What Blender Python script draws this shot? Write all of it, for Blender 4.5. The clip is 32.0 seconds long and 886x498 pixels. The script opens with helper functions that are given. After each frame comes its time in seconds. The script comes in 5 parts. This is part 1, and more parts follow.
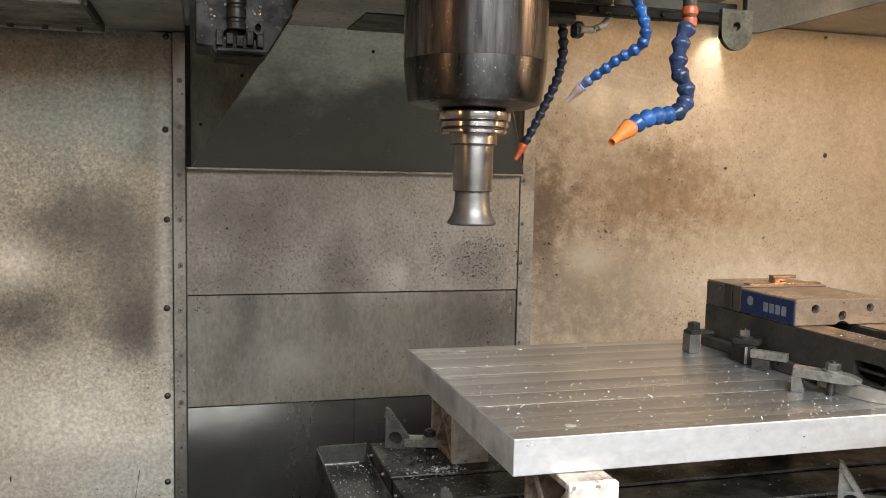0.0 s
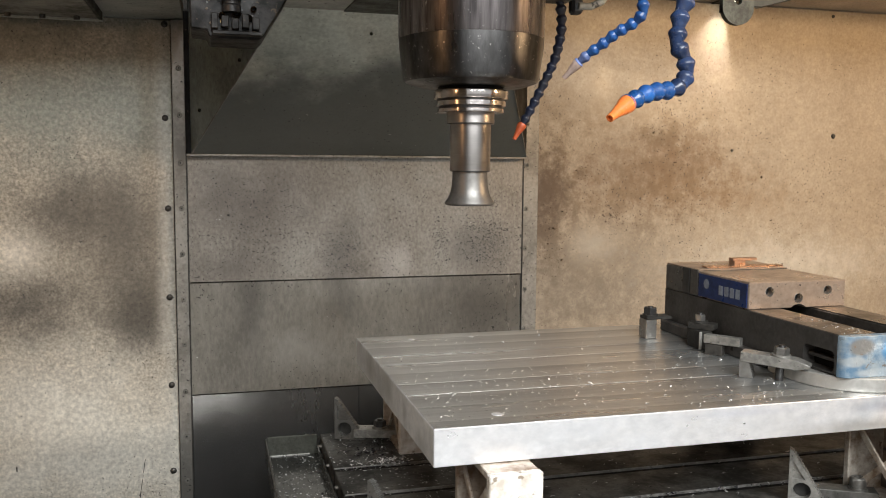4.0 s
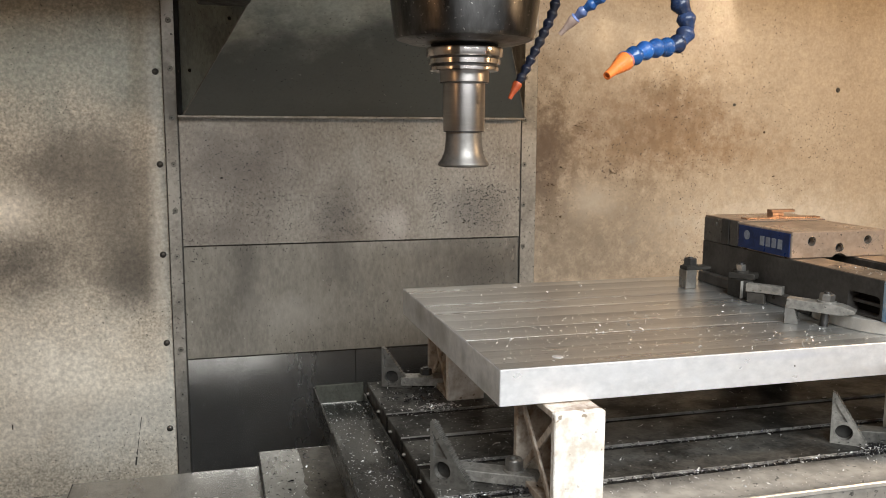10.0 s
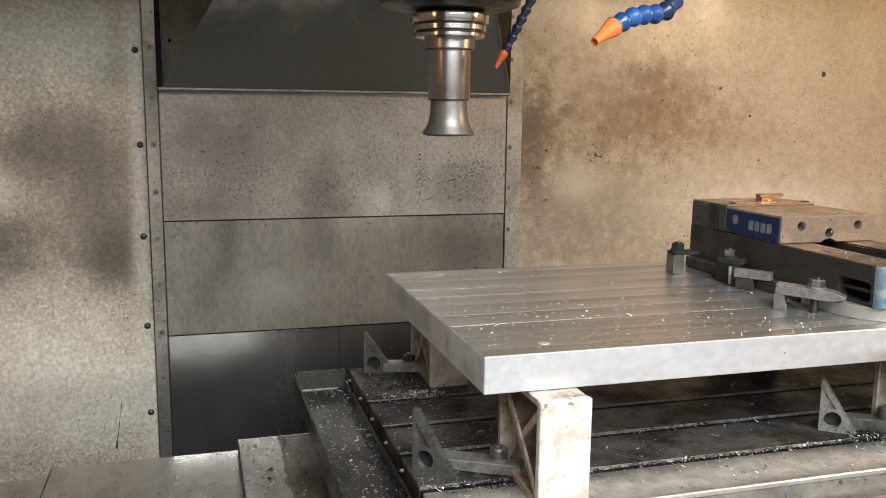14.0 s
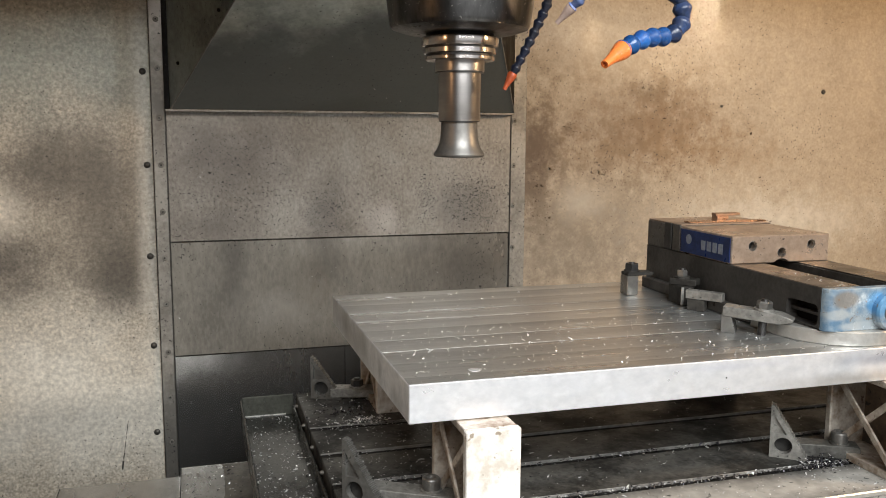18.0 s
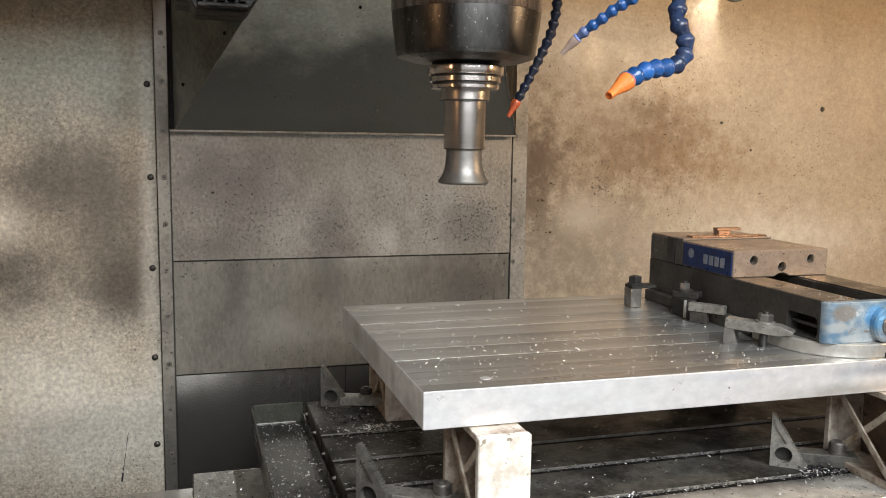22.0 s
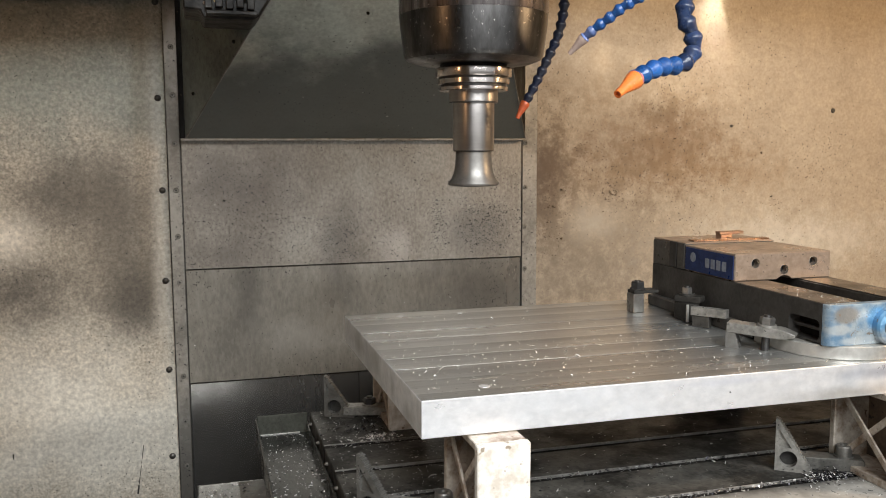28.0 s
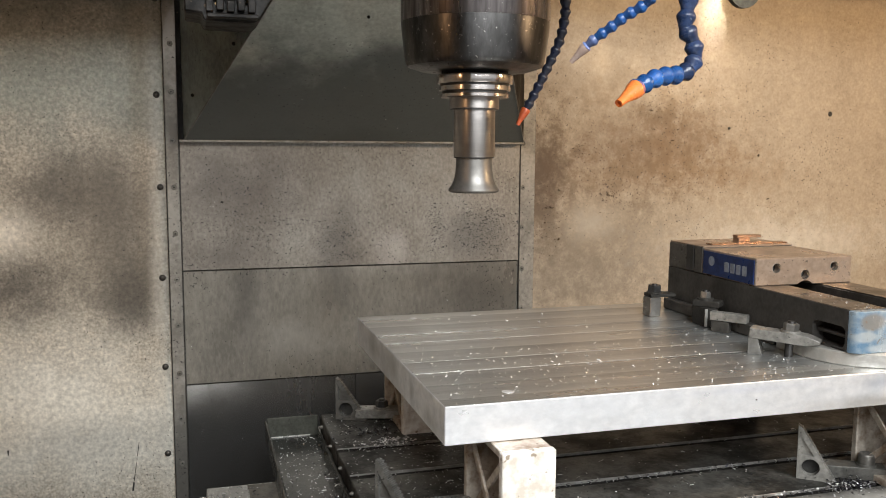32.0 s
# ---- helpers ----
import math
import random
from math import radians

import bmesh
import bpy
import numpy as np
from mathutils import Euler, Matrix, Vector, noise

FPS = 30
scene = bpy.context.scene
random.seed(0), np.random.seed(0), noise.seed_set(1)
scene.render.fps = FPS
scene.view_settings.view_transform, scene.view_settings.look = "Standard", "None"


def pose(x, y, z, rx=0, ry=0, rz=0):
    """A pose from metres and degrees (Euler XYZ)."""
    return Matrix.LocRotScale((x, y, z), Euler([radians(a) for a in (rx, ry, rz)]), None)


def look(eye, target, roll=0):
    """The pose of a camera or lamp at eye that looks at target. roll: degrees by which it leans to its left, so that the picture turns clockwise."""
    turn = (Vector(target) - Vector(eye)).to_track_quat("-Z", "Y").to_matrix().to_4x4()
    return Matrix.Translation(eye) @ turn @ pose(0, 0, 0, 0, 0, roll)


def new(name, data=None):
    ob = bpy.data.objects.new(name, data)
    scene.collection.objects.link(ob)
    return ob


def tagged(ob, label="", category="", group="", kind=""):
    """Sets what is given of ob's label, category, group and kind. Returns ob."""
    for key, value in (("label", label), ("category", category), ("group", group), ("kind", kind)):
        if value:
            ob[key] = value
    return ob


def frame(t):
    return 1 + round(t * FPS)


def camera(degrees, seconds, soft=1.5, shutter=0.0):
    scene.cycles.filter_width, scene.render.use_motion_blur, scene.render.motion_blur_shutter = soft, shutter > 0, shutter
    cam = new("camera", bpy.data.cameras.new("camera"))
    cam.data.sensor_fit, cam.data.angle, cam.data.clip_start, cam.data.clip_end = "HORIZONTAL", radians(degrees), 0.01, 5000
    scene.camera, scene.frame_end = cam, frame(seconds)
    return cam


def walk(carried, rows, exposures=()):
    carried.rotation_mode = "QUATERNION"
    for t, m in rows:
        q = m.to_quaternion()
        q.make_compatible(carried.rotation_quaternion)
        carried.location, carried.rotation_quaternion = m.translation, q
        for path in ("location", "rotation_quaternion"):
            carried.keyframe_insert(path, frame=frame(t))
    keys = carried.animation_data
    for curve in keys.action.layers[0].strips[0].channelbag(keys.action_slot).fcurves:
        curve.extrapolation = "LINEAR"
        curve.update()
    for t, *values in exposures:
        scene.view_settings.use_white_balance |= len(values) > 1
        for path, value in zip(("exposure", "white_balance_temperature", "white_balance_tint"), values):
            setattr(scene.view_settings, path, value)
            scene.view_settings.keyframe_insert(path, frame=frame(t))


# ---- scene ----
# seconds, place, turn right, tilt down, lean
PATH = (
    (0, -0.2986, -0.9265, 0.2667, 15.987, 4.962, 1.193),
    (0.5, -0.3011, -0.9265, 0.2660, 16.103, 4.998, 1.281),
    (1, -0.3001, -0.9265, 0.2642, 16.080, 4.961, 1.125),
    (1.5, -0.2972, -0.9261, 0.2637, 15.855, 5.093, 0.967),
    (2, -0.2935, -0.9262, 0.2636, 15.645, 5.189, 0.878),
    (2.5, -0.2894, -0.9243, 0.2629, 15.551, 5.328, 0.789),
    (3, -0.2859, -0.9224, 0.2615, 15.589, 5.464, 0.800),
    (3.5, -0.2822, -0.9222, 0.2600, 15.403, 5.525, 0.588),
    (5.5, -0.2810, -0.9146, 0.2536, 15.133, 6.418, 0.435),
    (6, -0.2804, -0.9125, 0.2512, 15.255, 6.713, 0.611),
    (6.5, -0.2793, -0.9109, 0.2508, 15.337, 6.997, 0.662),
    (7, -0.2775, -0.9114, 0.2506, 15.330, 7.153, 0.592),
    (7.5, -0.2748, -0.9108, 0.2499, 15.335, 7.200, 0.343),
    (8, -0.2721, -0.9117, 0.2482, 15.256, 7.203, 0.194),
    (8.5, -0.2692, -0.9102, 0.2471, 15.205, 7.449, 0.201),
    (9, -0.2696, -0.9079, 0.2446, 15.194, 7.741, 0.308),
    (9.5, -0.2689, -0.9067, 0.2436, 15.180, 7.942, 0.293),
    (10, -0.2675, -0.9051, 0.2445, 15.127, 8.118, 0.277),
    (10.5, -0.2693, -0.9051, 0.2438, 15.183, 8.207, 0.334),
    (11, -0.2719, -0.9055, 0.2421, 15.360, 8.227, 0.405),
    (11.5, -0.2711, -0.9036, 0.2409, 15.382, 8.349, 0.332),
    (12, -0.2675, -0.9000, 0.2423, 15.359, 8.598, 0.279),
    (12.5, -0.2642, -0.8979, 0.2387, 15.433, 8.859, 0.298),
    (13, -0.2674, -0.8963, 0.2396, 15.619, 9.010, 0.464),
    (13.5, -0.2659, -0.8938, 0.2386, 15.955, 9.096, 0.587),
    (14, -0.2642, -0.8948, 0.2388, 16.170, 9.104, 0.609),
    (14.5, -0.2692, -0.8917, 0.2385, 16.226, 9.067, 0.775),
    (16.5, -0.2772, -0.8922, 0.2401, 16.436, 8.641, 0.860),
    (17, -0.2772, -0.8938, 0.2402, 16.436, 8.449, 0.528),
    (17.5, -0.2768, -0.8938, 0.2411, 16.404, 8.223, 0.436),
    (18, -0.2811, -0.8963, 0.2414, 16.390, 7.950, 0.352),
    (18.5, -0.2816, -0.8979, 0.2431, 16.403, 7.764, 0.357),
    (19, -0.2811, -0.8979, 0.2437, 16.458, 7.601, 0.347),
    (19.5, -0.2800, -0.8991, 0.2451, 16.460, 7.485, 0.372),
    (20, -0.2826, -0.8994, 0.2456, 16.602, 7.429, 0.615),
    (20.5, -0.2835, -0.8986, 0.2455, 16.661, 7.390, 0.740),
    (21, -0.2847, -0.8996, 0.2450, 16.740, 7.311, 0.686),
    (21.5, -0.2864, -0.8984, 0.2433, 16.641, 7.195, 0.680),
    (22, -0.2902, -0.8988, 0.2449, 16.586, 7.124, 0.787),
    (22.5, -0.2936, -0.9008, 0.2469, 16.716, 6.974, 0.714),
    (23, -0.2963, -0.8980, 0.2473, 16.847, 7.134, 0.523),
    (23.5, -0.2983, -0.8973, 0.2462, 16.776, 7.291, 0.248),
    (24, -0.2978, -0.8970, 0.2479, 16.548, 7.327, 0.275),
    (24.5, -0.2961, -0.8966, 0.2470, 16.297, 7.231, 0.319),
    (25, -0.2948, -0.8971, 0.2475, 16.086, 7.108, 0.194),
    (25.5, -0.2928, -0.8975, 0.2471, 15.896, 6.938, 0.078),
    (27.5, -0.2891, -0.8991, 0.2458, 15.696, 6.641, -0.146),
    (28, -0.2899, -0.8999, 0.2453, 15.803, 6.596, -0.242),
    (28.5, -0.2920, -0.9000, 0.2456, 15.920, 6.618, -0.063),
    (29, -0.2945, -0.9012, 0.2481, 15.978, 6.715, 0.074),
    (29.5, -0.2958, -0.8989, 0.2468, 16.029, 6.767, 0.309),
    (30, -0.2936, -0.8987, 0.2464, 16.033, 6.721, 0.336),
    (30.5, -0.2931, -0.9004, 0.2462, 16.005, 6.706, 0.175),
    (31, -0.2918, -0.9005, 0.2473, 15.984, 6.707, 0.213),
    (31.5, -0.2933, -0.8993, 0.2453, 16.060, 6.640, 0.322),
    (32, -0.2956, -0.8988, 0.2467, 16.182, 6.678, 0.336),
)
cam = camera(54.705, 32.0, soft=0.9, shutter=0.2)


# ---- camera ----
def aim(x, y, z, yaw, pitch, roll):
    """A pose from a place, the turn to the right, the tilt down and the lean."""
    a, b = radians(yaw), radians(pitch)
    way = Vector((math.sin(a) * math.cos(b), math.cos(a) * math.cos(b), -math.sin(b)))
    eye = Vector((x, y, z))
    return look(eye, eye + way, roll)


walk(cam, [(t, aim(*rest)) for t, *rest in PATH], exposures=[(0, 0.16), (29, 0.17), (30, 0.20), (31, 0.23), (32, 0.20)])

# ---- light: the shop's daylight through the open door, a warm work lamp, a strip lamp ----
world = bpy.data.worlds.new("world")
scene.world = world
world.use_nodes = True
wn = world.node_tree
wn.nodes["Background"].inputs[0].default_value = (0.93, 0.97, 1.0, 1)
wn.nodes["Background"].inputs[1].default_value = 0.60


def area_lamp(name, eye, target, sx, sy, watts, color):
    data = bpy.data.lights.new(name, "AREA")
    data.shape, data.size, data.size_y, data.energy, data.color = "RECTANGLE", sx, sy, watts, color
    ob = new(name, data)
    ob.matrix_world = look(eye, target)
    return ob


area_lamp("door_daylight", (0.20, -2.5, 1.80), (0.0, 0.1, -0.08), 2.3, 1.4, 148, (0.95, 0.985, 1.0))
# Both warm lamps are out of view, without fixtures, inferred from warm streaks.
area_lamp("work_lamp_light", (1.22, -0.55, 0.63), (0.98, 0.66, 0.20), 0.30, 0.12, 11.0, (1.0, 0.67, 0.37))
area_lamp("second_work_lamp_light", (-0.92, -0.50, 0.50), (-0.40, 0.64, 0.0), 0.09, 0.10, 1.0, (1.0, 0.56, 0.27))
strip_light = area_lamp("strip_lamp_light", (0.7420, 0.6360, 0.5880), (0.7330, 0.6590, 0.47), 0.009, 0.012, 0.13, (1.0, 0.93, 0.80))
strip_light.data.spread = radians(86)


# ---- materials ----
def material(name, base, dark, rough=0.5, metal=0.0, grain=120.0, cloud=7.0, mix=0.5, bump=0.1, bump_scale=300.0, stretch=(1, 1, 1),
             specks=0.0, speck_scale=90.0, speck_color=(0.02, 0.02, 0.02), rough_var=0.15, random_tint=0.0, spots=(), coat=0.0, contrast=0.15, grain_weight=0.45, ragged=14.0, gloss=0.5, patchy=0.22, turned=0.0, passes=(), wobble=1.7, fade=1.25, mottle=()):
    """Colour from base to dark by clouds and grain, dark specks, soft patches of stain or painted light and shade at
    given places, uneven gloss and fine relief.
    """
    m = bpy.data.materials.new(name)
    m.use_nodes = True
    nt = m.node_tree
    b = nt.nodes["Principled BSDF"]

    def node(kind, **inputs):
        n = nt.nodes.new(kind)
        for k, v in inputs.items():
            n.inputs[k].default_value = v
        return n

    def link(a, z):
        nt.links.new(a, z)

    co = node("ShaderNodeTexCoord")
    mp = node("ShaderNodeMapping")
    mp.inputs["Scale"].default_value = stretch
    link(co.outputs["Object"], mp.inputs["Vector"])
    n1 = node("ShaderNodeTexNoise", Scale=cloud, Detail=5.0, Roughness=0.6)
    n2 = node("ShaderNodeTexNoise", Scale=grain, Detail=3.0, Roughness=0.6)
    for n in (n1, n2):
        link(mp.outputs["Vector"], n.inputs["Vector"])
    add = node("ShaderNodeMath")
    add.operation = "MULTIPLY_ADD"
    add.inputs[1].default_value = grain_weight
    link(n2.outputs["Fac"], add.inputs[0])
    link(n1.outputs["Fac"], add.inputs[2])
    ramp = node("ShaderNodeMapRange")
    ramp.inputs["From Min"].default_value = 0.5 + 0.5 * grain_weight - contrast
    ramp.inputs["From Max"].default_value = 0.5 + 0.5 * grain_weight + contrast
    ramp.inputs["To Max"].default_value = mix
    link(add.outputs[0], ramp.inputs["Value"])
    col = node("ShaderNodeMix")
    col.data_type = "RGBA"
    col.inputs["A"].default_value = (*base, 1)
    col.inputs["B"].default_value = (*dark, 1)
    link(ramp.outputs[0], col.inputs["Factor"])
    out = col.outputs["Result"]

    def over(fac, color, src):
        c = node("ShaderNodeMix")
        c.data_type = "RGBA"
        link(fac, c.inputs["Factor"])
        link(src, c.inputs["A"])
        c.inputs["B"].default_value = (*color, 1)
        return c.outputs["Result"]

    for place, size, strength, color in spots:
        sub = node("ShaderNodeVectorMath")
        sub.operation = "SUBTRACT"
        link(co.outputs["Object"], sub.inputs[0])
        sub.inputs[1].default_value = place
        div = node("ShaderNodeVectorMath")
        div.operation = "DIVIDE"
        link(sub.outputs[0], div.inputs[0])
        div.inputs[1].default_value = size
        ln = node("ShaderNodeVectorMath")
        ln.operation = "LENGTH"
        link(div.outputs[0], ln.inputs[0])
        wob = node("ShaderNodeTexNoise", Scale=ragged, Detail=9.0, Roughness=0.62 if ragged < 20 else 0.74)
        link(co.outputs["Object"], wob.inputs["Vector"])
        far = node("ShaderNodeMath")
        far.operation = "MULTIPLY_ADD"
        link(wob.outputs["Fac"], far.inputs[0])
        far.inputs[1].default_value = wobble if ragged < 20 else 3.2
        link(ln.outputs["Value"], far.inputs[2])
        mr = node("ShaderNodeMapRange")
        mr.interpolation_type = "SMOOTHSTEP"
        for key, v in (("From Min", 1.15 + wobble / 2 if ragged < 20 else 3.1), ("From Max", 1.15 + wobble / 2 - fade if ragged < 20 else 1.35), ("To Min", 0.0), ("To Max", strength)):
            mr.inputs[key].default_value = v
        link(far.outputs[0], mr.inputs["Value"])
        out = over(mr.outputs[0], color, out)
    if mottle:
        spangle = node("ShaderNodeTexNoise", Scale=mottle[0], Detail=2.0, Roughness=0.55)
        link(co.outputs["Object"], spangle.inputs["Vector"])
        mr = node("ShaderNodeMapRange")
        for key, val in (("From Min", 0.3), ("From Max", 0.7), ("To Min", 1 - mottle[1]), ("To Max", 1 + mottle[1])):
            mr.inputs[key].default_value = val
        link(spangle.outputs["Fac"], mr.inputs["Value"])
        grainy = node("ShaderNodeVectorMath")
        grainy.operation = "SCALE"
        link(out, grainy.inputs[0])
        link(mr.outputs[0], grainy.inputs["Scale"])
        out = grainy.outputs[0]
    if specks:
        v = node("ShaderNodeTexNoise", Scale=speck_scale, Detail=2.0, Roughness=0.7)
        link(co.outputs["Object"], v.inputs["Vector"])
        patch = node("ShaderNodeTexNoise", Scale=5.0, Detail=2.0)
        link(co.outputs["Object"], patch.inputs["Vector"])
        s2 = node("ShaderNodeMath")
        s2.operation = "MULTIPLY_ADD"
        link(patch.outputs["Fac"], s2.inputs[0])
        s2.inputs[1].default_value = patchy
        link(v.outputs["Fac"], s2.inputs[2])
        mr = node("ShaderNodeMapRange")
        for key, val in (("From Min", 0.69 + 0.5 * patchy - 0.1 * specks), ("From Max", 0.75 + 0.5 * patchy - 0.1 * specks), ("To Min", 0.0), ("To Max", 0.85)):
            mr.inputs[key].default_value = val
        link(s2.outputs[0], mr.inputs["Value"])
        out = over(mr.outputs[0], speck_color, out)
    # The sheen across each milled pass is put into the colour.
    if passes:
        start, pitch, color = passes
        sep = node("ShaderNodeSeparateXYZ")
        link(co.outputs["Object"], sep.inputs[0])
        at = node("ShaderNodeMath")
        at.operation = "MULTIPLY_ADD"
        at.inputs[1].default_value, at.inputs[2].default_value = 1 / pitch, -start / pitch
        link(sep.outputs["Y"], at.inputs[0])
        fr = node("ShaderNodeMath")
        fr.operation = "FRACT"
        link(at.outputs[0], fr.inputs[0])
        for lo, hi, most, tint in ((0.25, 1.0, 0.95, color), (0.16, 0.0, 0.6, tuple(min(1.0, v * 1.25) for v in base))):
            mr = node("ShaderNodeMapRange")
            for key, val in (("From Min", lo), ("From Max", hi), ("To Min", 0.0), ("To Max", most)):
                mr.inputs[key].default_value = val
            link(fr.outputs[0], mr.inputs["Value"])
            pass_sheen = node("ShaderNodeMath")
            pass_sheen.operation = "MULTIPLY"
            link(mr.outputs[0], pass_sheen.inputs[0])
            link(n1.outputs["Fac"], pass_sheen.inputs[1])
            pass_sheen.use_clamp = True
            out = over(pass_sheen.outputs[0], tint, out)
    if random_tint:
        oi = node("ShaderNodeObjectInfo")
        hs = node("ShaderNodeHueSaturation")
        mr = node("ShaderNodeMapRange")
        mr.inputs["To Min"].default_value = 1 - random_tint
        mr.inputs["To Max"].default_value = 1 + random_tint
        link(oi.outputs["Random"], mr.inputs["Value"])
        link(mr.outputs[0], hs.inputs["Value"])
        link(out, hs.inputs["Color"])
        out = hs.outputs["Color"]
    link(out, b.inputs["Base Color"])
    rr = node("ShaderNodeMapRange")
    rr.inputs["To Min"].default_value = max(0.03, rough - rough_var)
    rr.inputs["To Max"].default_value = min(1.0, rough + rough_var)
    link(n1.outputs["Fac"], rr.inputs["Value"])
    rr.inputs["From Min"].default_value, rr.inputs["From Max"].default_value = 0.3, 0.7
    link(rr.outputs[0], b.inputs["Roughness"])
    b.inputs["Metallic"].default_value = metal
    b.inputs["Coat Weight"].default_value = coat
    if turned:
        tg = node("ShaderNodeTangent")
        tg.direction_type, tg.axis = "RADIAL", "Z"
        b.inputs["Anisotropic"].default_value = turned
        b.inputs["Anisotropic Rotation"].default_value = 0.25
        link(tg.outputs[0], b.inputs["Tangent"])
    b.inputs["Specular IOR Level"].default_value = gloss
    if bump:
        n3 = node("ShaderNodeTexNoise", Scale=bump_scale, Detail=3.0)
        link(mp.outputs["Vector"], n3.inputs["Vector"])
        bp = node("ShaderNodeBump", Strength=bump, Distance=0.002)
        link(n3.outputs["Fac"], bp.inputs["Height"])
        link(bp.outputs["Normal"], b.inputs["Normal"])
    return m


